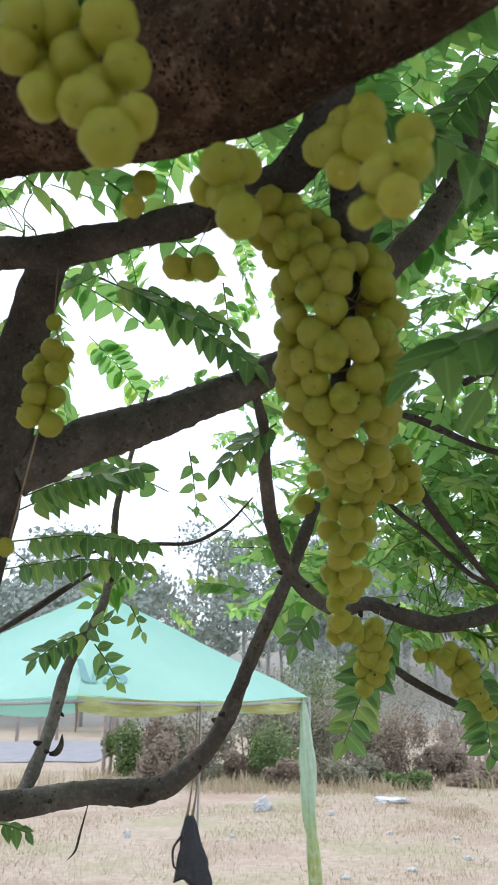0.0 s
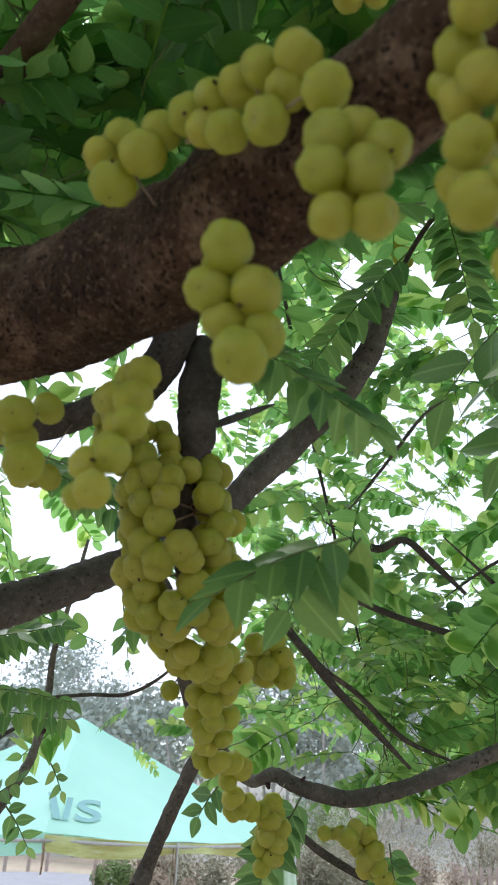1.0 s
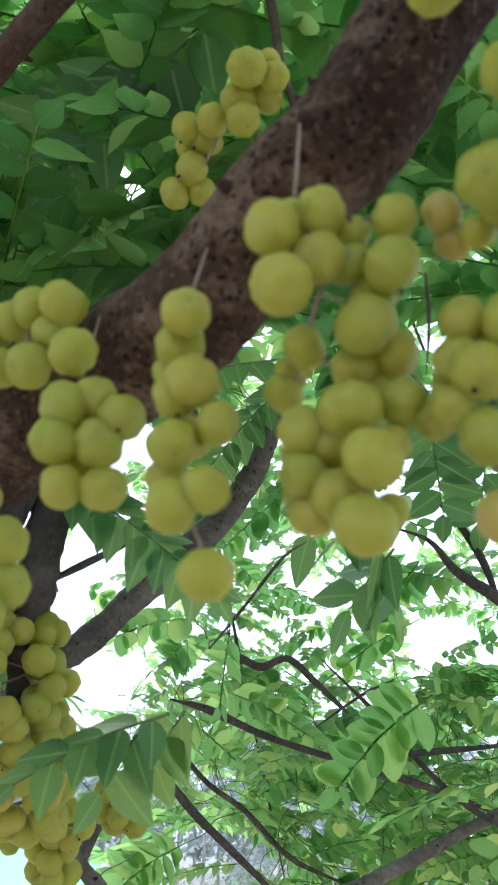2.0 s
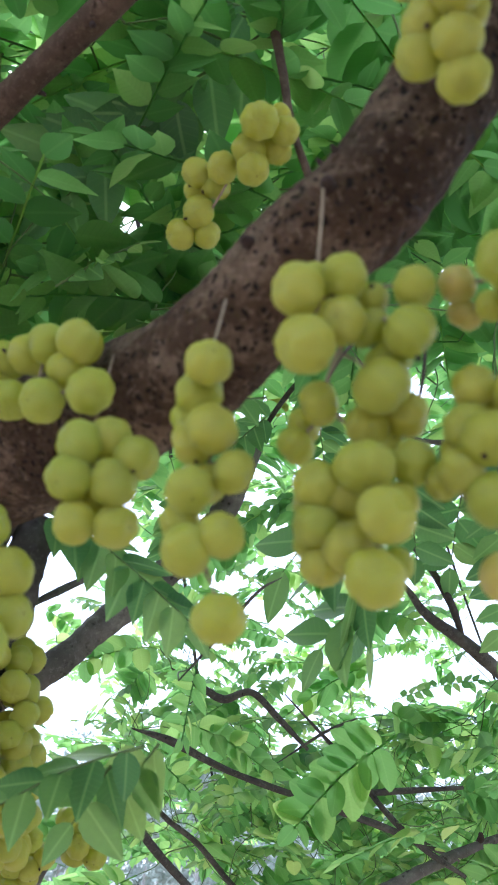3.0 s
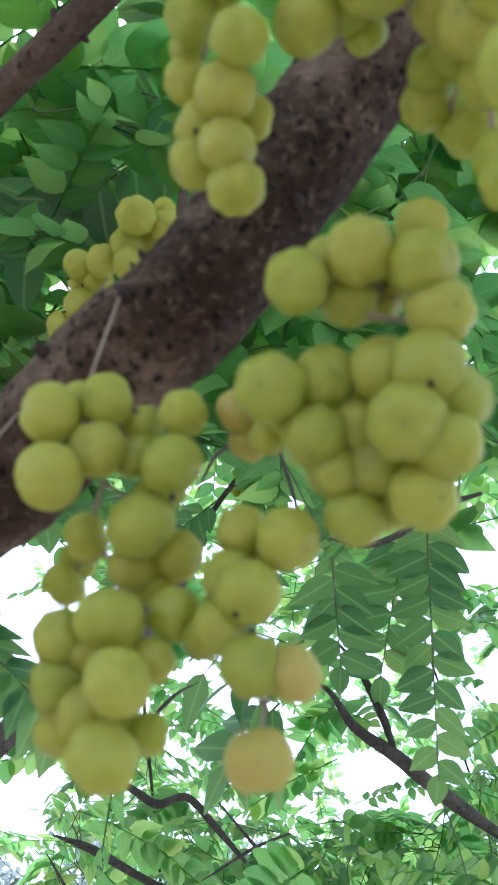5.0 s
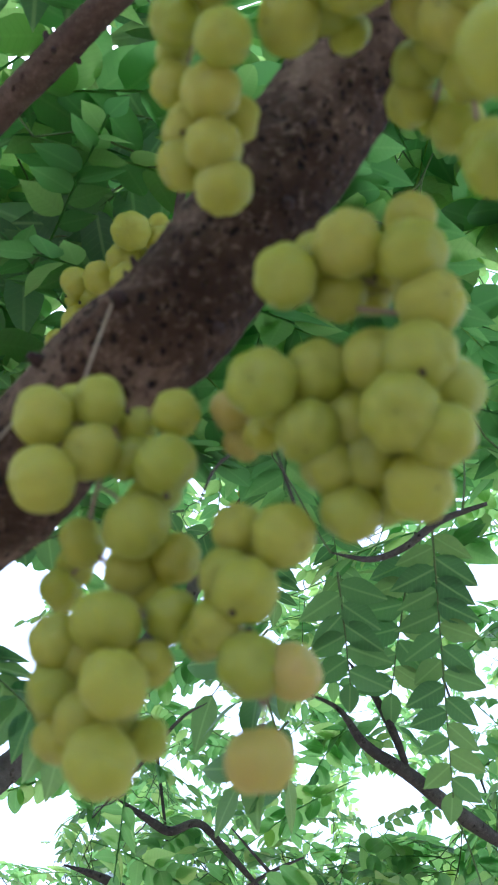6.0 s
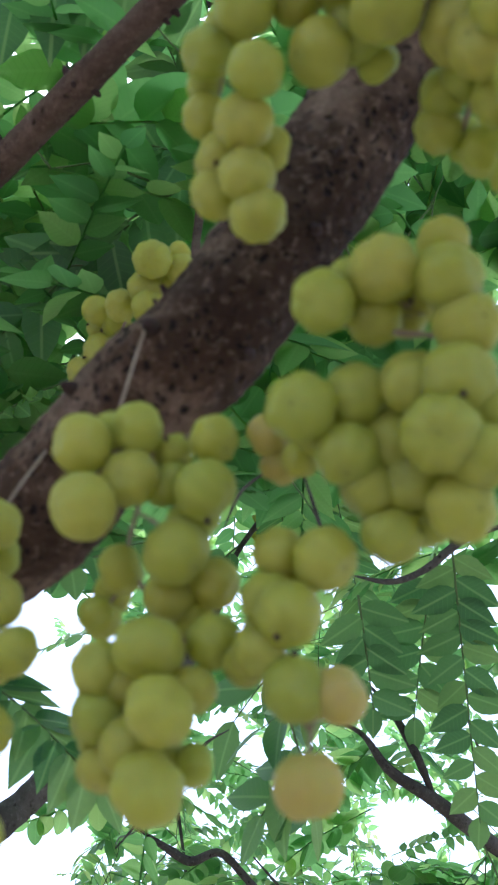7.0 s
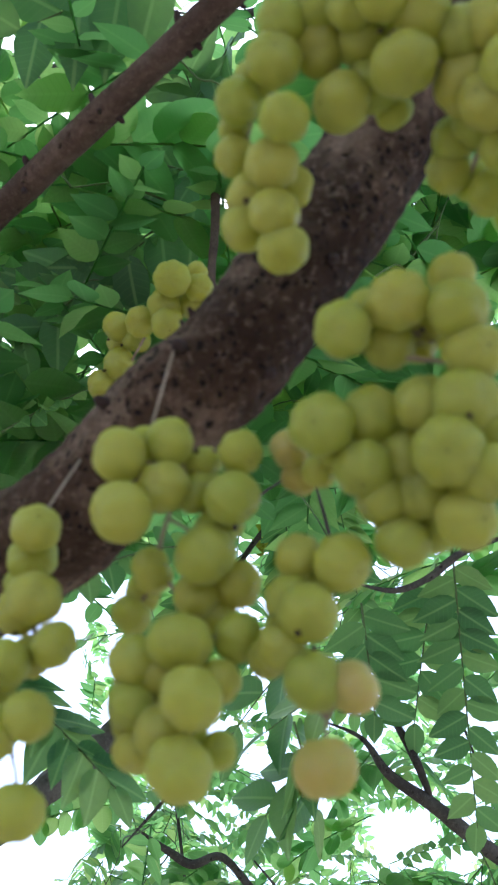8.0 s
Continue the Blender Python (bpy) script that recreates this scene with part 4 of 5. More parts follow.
FRONDS += [
    ((0.182, 0.524, 1.840), (0.160, 0.530, 1.800), 4, 0.044),
    ((0.215, 0.545, 1.862), (0.190, 0.555, 1.815), 6, 0.042),
    ((-0.110, 1.439, 2.025), (-0.096, 1.468, 1.928), 5, 0.035),
    ((-0.047, 1.259, 2.267), (-0.037, 1.283, 2.191), 5, 0.03),
    ((-0.433, 1.451, 1.813), (-0.172, 1.398, 1.816), 18, 0.05),
    ((-0.326, 1.170, 1.877), (-0.213, 1.160, 1.908), 12, 0.05),
    ((0.194, 0.170, 2.525), (0.044, 0.228, 2.466), 9, 0.070, (-0.1, -0.60, -0.70)),
    ((0.254, 0.270, 2.682), (0.201, 0.343, 2.599), 8, 0.05),
    ((0.389, 0.705, 2.159), (0.338, 0.758, 2.100), 3, 0.075),
    ((0.400, 0.615, 2.031), (0.362, 0.659, 1.982), 5, 0.06),
    ((0.529, 0.621, 2.248), (0.527, 0.736, 2.113), 13, 0.046, (-0.25, -0.62, -0.74)),
]
FRONDS += [
    ((-0.365, 1.308, 1.427), (-0.320, 1.312, 1.415), 5, 0.035),
    ((0.204, 0.429, 2.448), (0.036, 0.480, 2.397), 9, 0.066, (-0.05, -0.80, -0.50)),
    ((0.237, 0.361, 2.507), (0.094, 0.376, 2.503), 9, 0.058, (-0.15, -0.75, -0.60)),
    ((0.082, 0.562, 2.060), (0.232, 0.558, 1.962), 20, 0.048),
    ((0.285, 0.560, 2.200), (0.160, 0.455, 2.075), 16, 0.038),
    ((0.345, 0.930, 2.436), (0.200, 0.960, 2.250), 16, 0.055),
    ((0.395, 0.905, 2.500), (0.420, 0.900, 2.290), 16, 0.055),
    ((0.470, 0.900, 2.560), (0.520, 0.930, 2.330), 16, 0.055),
]

rng = random.Random(5)
for base, tip, count, length, *facing in FRONDS:
    if base[1] > 0.85:
        count, length = int(count * 1.3), length * 0.80
    nrm = facing[0] if facing else (rng.uniform(-0.3, 0.3), -0.75 + rng.uniform(-0.2, 0.2), 0.6)
    flat = abs(tip[2] - base[2]) / (Vector(tip) - Vector(base)).length
    curve, poses = frond_poses(base, tip, count, length, nrm, rng, 0.75 * max(0.0, 1 - 1.2 * flat))
    v, f = tube([(*p, 0.0014 - 0.0008 * i / len(curve)) for i, p in enumerate(curve)], 5, 2)
    rib = part("leafy_twig", mesh_of("leafy_twig", v, f, STEM_GREEN), tree)
    for m in poses:
        ob = part("leaf", LEAF_ME[rng.randrange(3)], rib)
        ob.matrix_basis = m

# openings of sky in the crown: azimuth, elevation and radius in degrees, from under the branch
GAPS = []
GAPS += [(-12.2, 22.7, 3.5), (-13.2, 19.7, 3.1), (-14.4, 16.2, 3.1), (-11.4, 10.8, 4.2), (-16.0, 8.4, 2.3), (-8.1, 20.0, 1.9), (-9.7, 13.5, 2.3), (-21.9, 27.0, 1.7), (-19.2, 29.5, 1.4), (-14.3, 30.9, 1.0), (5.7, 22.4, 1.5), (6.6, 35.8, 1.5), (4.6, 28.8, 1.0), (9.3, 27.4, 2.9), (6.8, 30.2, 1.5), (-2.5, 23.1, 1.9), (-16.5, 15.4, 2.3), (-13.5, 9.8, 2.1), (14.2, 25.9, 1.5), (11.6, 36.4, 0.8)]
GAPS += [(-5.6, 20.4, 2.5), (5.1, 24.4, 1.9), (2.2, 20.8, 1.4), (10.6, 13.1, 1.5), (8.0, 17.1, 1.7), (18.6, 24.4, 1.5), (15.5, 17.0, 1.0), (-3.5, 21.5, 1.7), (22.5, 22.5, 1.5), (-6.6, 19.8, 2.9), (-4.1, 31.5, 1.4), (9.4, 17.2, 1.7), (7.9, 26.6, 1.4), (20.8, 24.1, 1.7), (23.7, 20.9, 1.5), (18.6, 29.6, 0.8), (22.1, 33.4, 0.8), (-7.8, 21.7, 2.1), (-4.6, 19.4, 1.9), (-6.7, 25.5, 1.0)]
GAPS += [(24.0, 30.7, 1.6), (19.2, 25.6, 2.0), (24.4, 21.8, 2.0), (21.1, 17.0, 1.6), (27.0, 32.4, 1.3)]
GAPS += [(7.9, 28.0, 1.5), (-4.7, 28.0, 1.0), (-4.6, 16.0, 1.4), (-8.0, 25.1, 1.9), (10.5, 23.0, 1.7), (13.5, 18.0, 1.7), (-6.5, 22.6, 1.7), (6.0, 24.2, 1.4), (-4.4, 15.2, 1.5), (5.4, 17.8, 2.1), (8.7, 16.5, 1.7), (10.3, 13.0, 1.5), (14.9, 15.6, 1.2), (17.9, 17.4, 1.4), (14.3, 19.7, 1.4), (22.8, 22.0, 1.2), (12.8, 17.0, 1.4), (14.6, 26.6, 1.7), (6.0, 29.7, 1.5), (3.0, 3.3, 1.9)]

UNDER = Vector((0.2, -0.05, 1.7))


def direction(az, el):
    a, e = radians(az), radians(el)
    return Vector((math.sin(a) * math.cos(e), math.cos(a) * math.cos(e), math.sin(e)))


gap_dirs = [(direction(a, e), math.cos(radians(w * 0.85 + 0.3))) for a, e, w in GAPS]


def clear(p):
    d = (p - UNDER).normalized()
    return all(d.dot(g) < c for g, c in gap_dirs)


def thickness(az, el):
    """How closely the crown is leaved that way."""
    if el < 2 or el > 72:
        return 0.0
    if az < -4 and el < 33:
        return 0.45 if az < -19 and el > 8 else 0.12 if el > 8 else 0.06
    if az < 2 and el < 16:
        return 0.12
    if el < 5:
        return 0.5
    if az < -8:
        return 0.10
    if el > 44:
        return 0.18
    return 0.22


cv, cf, cuv = [], [], []
rng = random.Random(21)


bases = []


def add_frond(base, tip, count, length, normal):
    bases.append(Vector(base))
    curve, poses = frond_poses(base, tip, count, length, normal, rng)
    tv, tf = tube([(*p, 0.0013) for p in curve[::3]], 3, 1)
    n = len(cv)
    cv.extend(tv)
    cuv.extend([(0.3, 0.5)] * len(tv))
    cf.extend(tuple(i + n for i in face) for face in tf)
    pick, face_list = (ROUND_V, ROUND_F) if rng.random() < 0.2 else (LEAF_V, LEAF_F)
    for m in poses:
        if rng.random() < 0.10:
            continue
        a = np.array(m @ Matrix.Rotation(rng.uniform(-0.35, 0.35), 4, "Z") @ Matrix.Rotation(rng.uniform(-0.4, 0.4), 4, "Y") @ Matrix.Scale(rng.uniform(0.8, 1.15), 4))
        n = len(cv)
        cv.extend(map(tuple, pick @ a[:3, :3].T + a[:3, 3]))
        cuv.extend(map(tuple, pick[:, :2]))
        cf.extend(tuple(i + n for i in face) for face in face_list)


def leafy(count, az_range, el_range, r_range, keep, gaps=True):
    made = 0
    while made < count:
        az, el = rng.uniform(*az_range), rng.uniform(*el_range)
        made += 1
        if rng.random() > keep(az, el):
            continue
        r = r_range[0] + (r_range[1] - r_range[0]) * rng.random() ** 1.2
        if el < 9 and r < 1.6 and -2 < az < 26:
            continue
        p = UNDER + direction(az, el) * r
        span = rng.uniform(0.13, 0.26)
        a = rng.uniform(0, 6.283)
        high = el > 33 or abs(az) > 60
        way = Vector((math.cos(a), math.sin(a), rng.uniform(-0.35, 0.15) if high else rng.uniform(-0.75, 0.25))).normalized()
        tip = p + way * span
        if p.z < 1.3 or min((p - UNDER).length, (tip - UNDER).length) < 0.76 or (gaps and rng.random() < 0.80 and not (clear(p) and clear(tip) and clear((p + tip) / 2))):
            continue
        nrm = Vector((rng.uniform(-0.35, 0.35), rng.uniform(-0.5, 0.3), 1.0)) if high else Vector((rng.uniform(-0.9, 0.9), rng.uniform(-1.2, 0.4), 0.6))
        add_frond(p, tip, int(span * (80 if high else 104)), rng.uniform(0.038, 0.062) if high else rng.uniform(0.031, 0.050), nrm)


leafy(1700, (-42, 48), (2, 76), (0.95, 2.4), thickness)
leafy(225, (-54, 34), (30, 72), (0.78, 1.4), lambda a, e: 0.72 if a < -12 else 0.9 if 42 < e < 62 else 0.45 if e > 42 else 0.0)
leafy(1750, (-4, 46), (3, 44), (1.5, 3.4), lambda a, e: 0.85 if e < 16 else 0.30 if a > 13 else 0.6)
leafy(240, (-10, 42), (4, 44), (2.6, 4.4), lambda a, e: 0.9, False)
leafy(150, (-2, 36), (10, 30), (2.2, 4.0), lambda a, e: 0.9, False)
leafy(48, (-46, -6), (35, 52), (0.85, 1.15), lambda a, e: 0.9)
leafy(380, (4, 30), (1, 26), (1.6, 2.6), lambda a, e: 0.9 - 0.033 * e)
# next three: unseen fronds overhead and behind, added to block sky and bounce light
leafy(110, (0, 360), (72, 89), (1.2, 2.6), lambda a, e: 0.9, False)
leafy(1300, (55, 300), (8, 66), (1.3, 2.7), lambda a, e: 0.9, False)
leafy(900, (50, 305), (14, 60), (2.6, 4.6), lambda a, e: 0.9, False)
leafy(110, (6, 44), (40, 64), (1.0, 1.8), lambda a, e: 0.9, False)
leafy(34, (-30, -8), (36, 50), (1.0, 1.7), lambda a, e: 0.9, False)
crown = part("crown", with_uv(mesh_of("crown", cv, cf, CROWN), cuv), tree, "leaves in two rows along drooping green twigs")
crown["kind"] = "stuff"

# the main stem, out of which the limbs spread into the crown
STEM = [(-0.86, 0.86, -0.05, 0.125), (-0.84, 0.84, 0.5, 0.095), (-0.80, 0.80, 1.2, 0.082), (-0.74, 0.74, 1.9, 0.075), (-0.72, 0.78, 2.5, 0.062), (-0.70, 0.85, 3.1, 0.045), (-0.62, 0.95, 3.6, 0.028)]
v, f = tube(STEM, 40, 20, 0.05, 50, 0.10)
part("trunk", mesh_of("trunk", v, f, BARK_GREY), tree, "dark grey rough trunk")
stem_curve = glide(STEM, 12)
limb_points = [Vector(p[:3]) for p in stem_curve if p[2] > 2.2]
far_bases = [b for b in bases if (b - UNDER).length > 1.35]
rng = random.Random(31)
for k in range(40):
    goal = far_bases[rng.randrange(len(far_bases))]
    start = Vector(stem_curve[rng.randrange(int(len(stem_curve) * 0.62), len(stem_curve))][:3])
    mid = start.lerp(goal, 0.5) + Vector((rng.uniform(-0.15, 0.15), rng.uniform(-0.15, 0.15), 0.35 * (goal - start).length))
    rows = [(*start, 0.013), (*start.lerp(mid, 0.55), 0.009), (*mid, 0.006), (*mid.lerp(goal, 0.6), 0.0038), (*goal, 0.0015)]
    curve = glide(rows, 9)
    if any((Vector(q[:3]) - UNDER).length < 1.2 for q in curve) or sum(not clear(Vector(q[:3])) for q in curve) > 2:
        continue
    v, f = tube(rows, 8, 9, 0.05, 90, 0.10)
    part("limb", mesh_of("limb", v, f, BARK_GREY), tree)
    limb_points += [Vector(q[:3]) for q in curve]
for c in branch_curves.values():
    limb_points += [Vector(q[:3]) for q in c[::3]]
# each leafy twig springs from the nearest limb or from a twig that stands already
nodes = np.zeros((len(limb_points) + 3 * len(bases), 3))
nodes[:len(limb_points)] = [tuple(p) for p in limb_points]
used = np.zeros(len(nodes))
total = len(limb_points)
gaps_to_limb = [float(np.linalg.norm(nodes[:total] - np.array(b), axis=1).min()) for b in bases]
pieces = []
for k in sorted(range(len(bases)), key=lambda n: gaps_to_limb[n]):
    b = bases[k]
    d = np.linalg.norm(nodes[:total] - np.array(b), axis=1)
    i = int((d + 0.16 * used[:total]).argmin())
    if not 0.01 < d[i] < 0.34 or used[i] > 1:
        continue
    a = Vector(nodes[i])
    bow = d[i] * 0.10
    one = a.lerp(b, 0.33) + Vector((rng.uniform(-bow, bow), rng.uniform(-bow, bow), rng.uniform(-bow, bow)))
    two = a.lerp(b, 0.67) + Vector((rng.uniform(-bow, bow), rng.uniform(-bow, bow), rng.uniform(-bow, bow) * 0.7))
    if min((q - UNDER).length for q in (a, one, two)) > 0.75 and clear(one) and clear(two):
        used[max(0, i - 2):i + 3] += 1
        pieces.append(tube([(*a, 0.0013), (*one, 0.0011), (*two, 0.0010), (*b, 0.0008)], 4, 3))
        for q in (one, two, b):
            nodes[total] = q
            total += 1
v, f = join(pieces)
twig_rest = part("twig_tangle", mesh_of("twig_tangle", v, f, STEM_GREEN), tree, "thin green-brown twigs inside the crown")
twig_rest["kind"] = "stuff"

# ---- the canopy tent ----
_m = Mat("tent_cloth")
_m.colour(_m.mix(_m.noise(6, 4), (0.40, 0.70, 0.61), (0.48, 0.79, 0.69))).gloss(0.6, 0.25).bump(_m.noise(14, 4), 0.15, 0.02)
CLOTH = _m.translucent((0.35, 0.75, 0.55), 0.35).m
_m = Mat("tent_valance")
_warp = _m.node("ShaderNodeMapping", Vector=_m.coord)
_warp.inputs["Scale"].default_value = (2.5, 2.5, 22.0)
_c = _m.ramp(_m.noise(2.2, 5, 0.6, _warp.outputs[0]), (0.32, (0.36, 0.37, 0.11)), (0.52, (0.47, 0.48, 0.18)), (0.66, (0.52, 0.57, 0.31)), (0.80, (0.58, 0.65, 0.46)))
VALANCE = _m.colour(_c).gloss(0.55, 0.3).bump(_m.noise(9, 4), 0.3, 0.02).m
POLE = simple("grey_steel", (0.35, 0.35, 0.34), (0.5, 0.5, 0.48), 30, 0.45, 0.1, 0.001)
MARK = simple("faded_print", (0.16, 0.34, 0.33), (0.20, 0.40, 0.38), 20, 0.7, 0.1, 0.001)
tent = thing("canopy_tent", (-1.0, 5.6, 0), "pale green pop-up canopy tent with a sagging yellow-green edge", "tent")
EAVE, PEAK = 1.615, 2.285
TA, TB, TD, TC = Vector((0.39, 5.8, EAVE)), Vector((-0.83, 4.2, EAVE)), Vector((-2.43, 5.42, EAVE)), Vector((-1.21, 7.02, EAVE))
TP = Vector((-1.0, 5.6, PEAK))


def cloth_at(a, b, top, w, s):
    p = (a.lerp(b, w)).lerp(top, s)
    sag = 0.05 * math.sin(math.pi * s) * math.sin(math.pi * w) + 0.028 * (1 - s) * math.sin(math.pi * w)
    return p - Vector((0, 0, sag)) + Vector((0, 0, 0.012 * noise.noise(p * 3.1)))


def cloth_face(a, b, top, rows=14, cols=20):
    """One sagging triangle of the roof, with soft folds."""
    verts, faces = [], []
    for j in range(rows + 1):
        s = j / rows
        for i in range(cols + 1):
            verts.append(cloth_at(a, b, top, i / cols, s))
    for j in range(rows):
        for i in range(cols):
            n = j * (cols + 1) + i
            faces.append((n, n + 1, n + cols + 2, n + cols + 1))
    return verts, faces


for a, b in ((TB, TA), (TD, TB), (TA, TC), (TC, TD)):
    v, f = cloth_face(a, b, TP)
    part("roof_panel", mesh_of("roof_panel", v, f, CLOTH), tent)
    vv, vf = [], []
    for i in range(31):
        w = i / 30
        p = a.lerp(b, w)
        drop = 0.028 * math.sin(math.pi * w)
        out = 0.012 * math.sin(w * 25)
        for k, (dz, du) in enumerate(((0.0, 0.0), (-0.035, out), (-0.07 - 0.02 * math.sin(w * 9), out * 1.6))):
            vv.append(p + Vector((du, -du, dz - drop - 0.004)))
    vf = [(3 * i + k, 3 * i + 3 + k, 3 * i + 4 + k, 3 * i + 1 + k) for i in range(30) for k in range(2)]
    part("valance", mesh_of("valance", vv, vf, VALANCE if a is TB else CLOTH), tent, "drooping edge strip")
for p in (TA, TD):
    v, f = tube([(p.x, p.y, -0.02, 0.016), (p.x, p.y, 0.8, 0.016), (p.x, p.y, EAVE, 0.016)], 10, 3)
    part("leg", mesh_of("leg", v, f, POLE), tent)
v, f = tube([(-0.285, 4.92, -0.02, 0.0065), (-0.28, 4.92, 0.8, 0.0065), (-0.27, 4.92, EAVE - 0.03, 0.0065)], 10, 3)
part("leg", mesh_of("leg", v, f, POLE), tent)
for a, b in ((TB, TA), (TD, TB), (TA, TC), (TC, TD)):
    v, f = tube([(a.x, a.y, a.z - 0.03, 0.009), (*((a + b) / 2 - Vector((0, 0, 0.05))), 0.009), (b.x, b.y, b.z - 0.03, 0.009)], 8, 4)
    part("rail", mesh_of("rail", v, f, POLE), tent)
v, f = tube([(TB.x, TB.y, TB.z - 0.04, 0.007), (TB.x + 0.004, TB.y, TB.z - 0.10, 0.006), (TB.x + 0.002, TB.y, TB.z - 0.17, 0.004)], 8, 3)
part("strap", mesh_of("strap", v, f, STALK), tent, "short dark strap hanging from a corner")
# three worn printed marks on the front panel
span_u = (TA - TB).normalized()
rise = (TP - (TA + TB) / 2).normalized()
face_n = span_u.cross(rise).normalized()
face_n = face_n if face_n.y < 0 else -face_n
def print_on_roof(name, data, w0, w1, s0, s1, label):
    """Lays a flat shape, one unit wide and high, on the front panel."""
    for vert in data.vertices:
        x, y = vert.co.x, vert.co.y
        vert.co = cloth_at(TB, TA, TP, (w0 + (w1 - w0) * x) * (1 + 0.18 * y), s0 + (s1 - s0) * y + 0.035 * x * w1 / 0.2) + face_n * 0.006
    return part(name, data, tent, label)


def sheet(name, n=6, slant=0.0):
    q = [(i / n - slant * (j / n - 0.5), j / n, 0) for j in range(n + 1) for i in range(n + 1)]
    return mesh_of(name, q, [(j * (n + 1) + i, j * (n + 1) + i + 1, (j + 1) * (n + 1) + i + 1, (j + 1) * (n + 1) + i) for j in range(n) for i in range(n)], MARK)


def letter(text):
    """A letter of the built-in font as a mesh that fills the unit square."""
    c = bpy.data.curves.new("printed_letter", "FONT")
    c.body, c.resolution_u, c.offset = text, 6, 0.02
    ob = bpy.data.objects.new("printed_letter", c)
    scene.collection.objects.link(ob)
    me = bpy.data.meshes.new_from_object(ob.evaluated_get(bpy.context.evaluated_depsgraph_get()))
    bpy.data.objects.remove(ob)
    xs, ys = [p.co.x for p in me.vertices], [p.co.y for p in me.vertices]
    for p in me.vertices:
        p.co = ((p.co.x - min(xs)) / (max(xs) - min(xs)), (p.co.y - min(ys)) / (max(ys) - min(ys)), 0)
    me.materials.clear()
    me.materials.append(MARK)
    return me


print_on_roof("printed_mark", sheet("printed_mark", 6, 1.6), -0.012, 0.016, 0.08, 0.25, "faded grey-green printed stroke")
print_on_roof("printed_letter", letter("I"), 0.040, 0.062, 0.08, 0.25, "faded grey-green printed letter I")
print_on_roof("printed_letter", letter("S"), 0.082, 0.185, 0.085, 0.265, "faded grey-green printed letter S")

# rolled side curtain tied to the corner leg
_m = Mat("curtain_cloth")
_z = _m.node("ShaderNodeSeparateXYZ", Vector=_m.coord).outputs[2]
_c = _m.ramp(_z, (0.55, (0.38, 0.42, 0.10)), (0.8, (0.42, 0.52, 0.20)), (1.0, (0.46, 0.62, 0.44)))
_c = _m.mix(_m.ramp(_m.noise(18, 5), (0.4, (0, 0, 0)), (0.7, (0.8, 0.8, 0.8))), _c, (0.62, 0.70, 0.58))
CURTAIN = _m.colour(_c).gloss(0.65, 0.25).bump(_m.noise(40, 4), 0.3, 0.01).m
crv = []
for i in range(61):
    t = i / 60
    x = 0.352 + 0.012 * math.sin(3 * t) + 0.085 * t ** 1.4
    wide = 0.022 + 0.034 * min(1, t * 4) + 0.016 * math.sin(math.pi * t) - 0.012 * t
    wide *= 0.58 + 0.10 * math.sin(9 * t) + 0.22 * max(0.0, t - 0.72) / 0.28
    wide *= 1 - 0.55 * math.exp(-((t - 0.52) / 0.03) ** 2) * 0.4
    for k in range(40):
        a = 2 * math.pi * k / 40
        fold = 1 + 0.42 * math.sin(3 * a + 11 * t) + 0.16 * math.sin(9 * a - 4 * t) + 0.08 * noise.noise(Vector((math.cos(a) * 2, math.sin(a) * 2, t * 9)))
        crv.append((x + wide * fold * math.cos(a), 5.74 + 0.6 * wide * fold * math.sin(a), 1.605 - 1.6 * t))
crf = [(40 * i + k, 40 * i + (k + 1) % 40, 40 * (i + 1) + (k + 1) % 40, 40 * (i + 1) + k) for i in range(60) for k in range(40)]
crf += [tuple(range(40)), tuple(60 * 40 + k for k in range(40))[::-1]]
v, f = crv, crf
curtain = tagged(new("rolled_curtain", mesh_of("rolled_curtain", v, f, CURTAIN)), "pale green cloth curtain rolled and twisted round a tent leg", "curtain")

# black bag hung on the pole
BAG = simple("black_plastic", (0.012, 0.012, 0.014), (0.03, 0.03, 0.034), 12, 0.35, 0.5, 0.02, spec=0.5)
bag = thing("plastic_bag", (-0.30, 4.86, 0.55), "black plastic bag hanging by its handles from a tent pole", "bag")
bv, bf = [], []
for i in range(19):
    s = i / 18
    wide = 0.018 + 0.064 * min(1, s * 1.15) ** 0.9
    for k in range(28):
        a = 2 * math.pi * k / 28
        fold = 1 + 0.26 * math.sin(5 * a + 3 * s) * (0.5 + 0.5 * s) + 0.14 * math.sin(11 * a + 4 * s) + 0.25 * noise.noise(Vector((math.cos(a) * 2.2, math.sin(a) * 2.2, s * 4)))
        bv.append((-0.318 + 0.02 * s + wide * fold * math.cos(a), 4.87 + 0.55 * wide * fold * math.sin(a), 1.0 - 0.335 * s - 0.035 * math.cos(a) * s ** 3 + 0.022 * math.sin(3 * a + 1) * s ** 3))
bf = [(28 * i + k, 28 * i + (k + 1) % 28, 28 * (i + 1) + (k + 1) % 28, 28 * (i + 1) + k) for i in range(18) for k in range(28)]
bf += [tuple(range(28))[::-1], tuple(18 * 28 + k for k in range(28))]
part("body", mesh_of("body", bv, bf, BAG), bag)
for dx in (-0.014, 0.014):
    v, f = tube([(-0.283 + dx * 0.5, 4.905, 1.56, 0.0035), (-0.288 + dx * 0.8, 4.895, 1.28, 0.004), (-0.302 + dx, 4.88, 1.1, 0.005), (-0.318 + dx, 4.87, 0.995, 0.009)], 7, 4)
    part("handle", mesh_of("handle", v, f, STALK), bag)
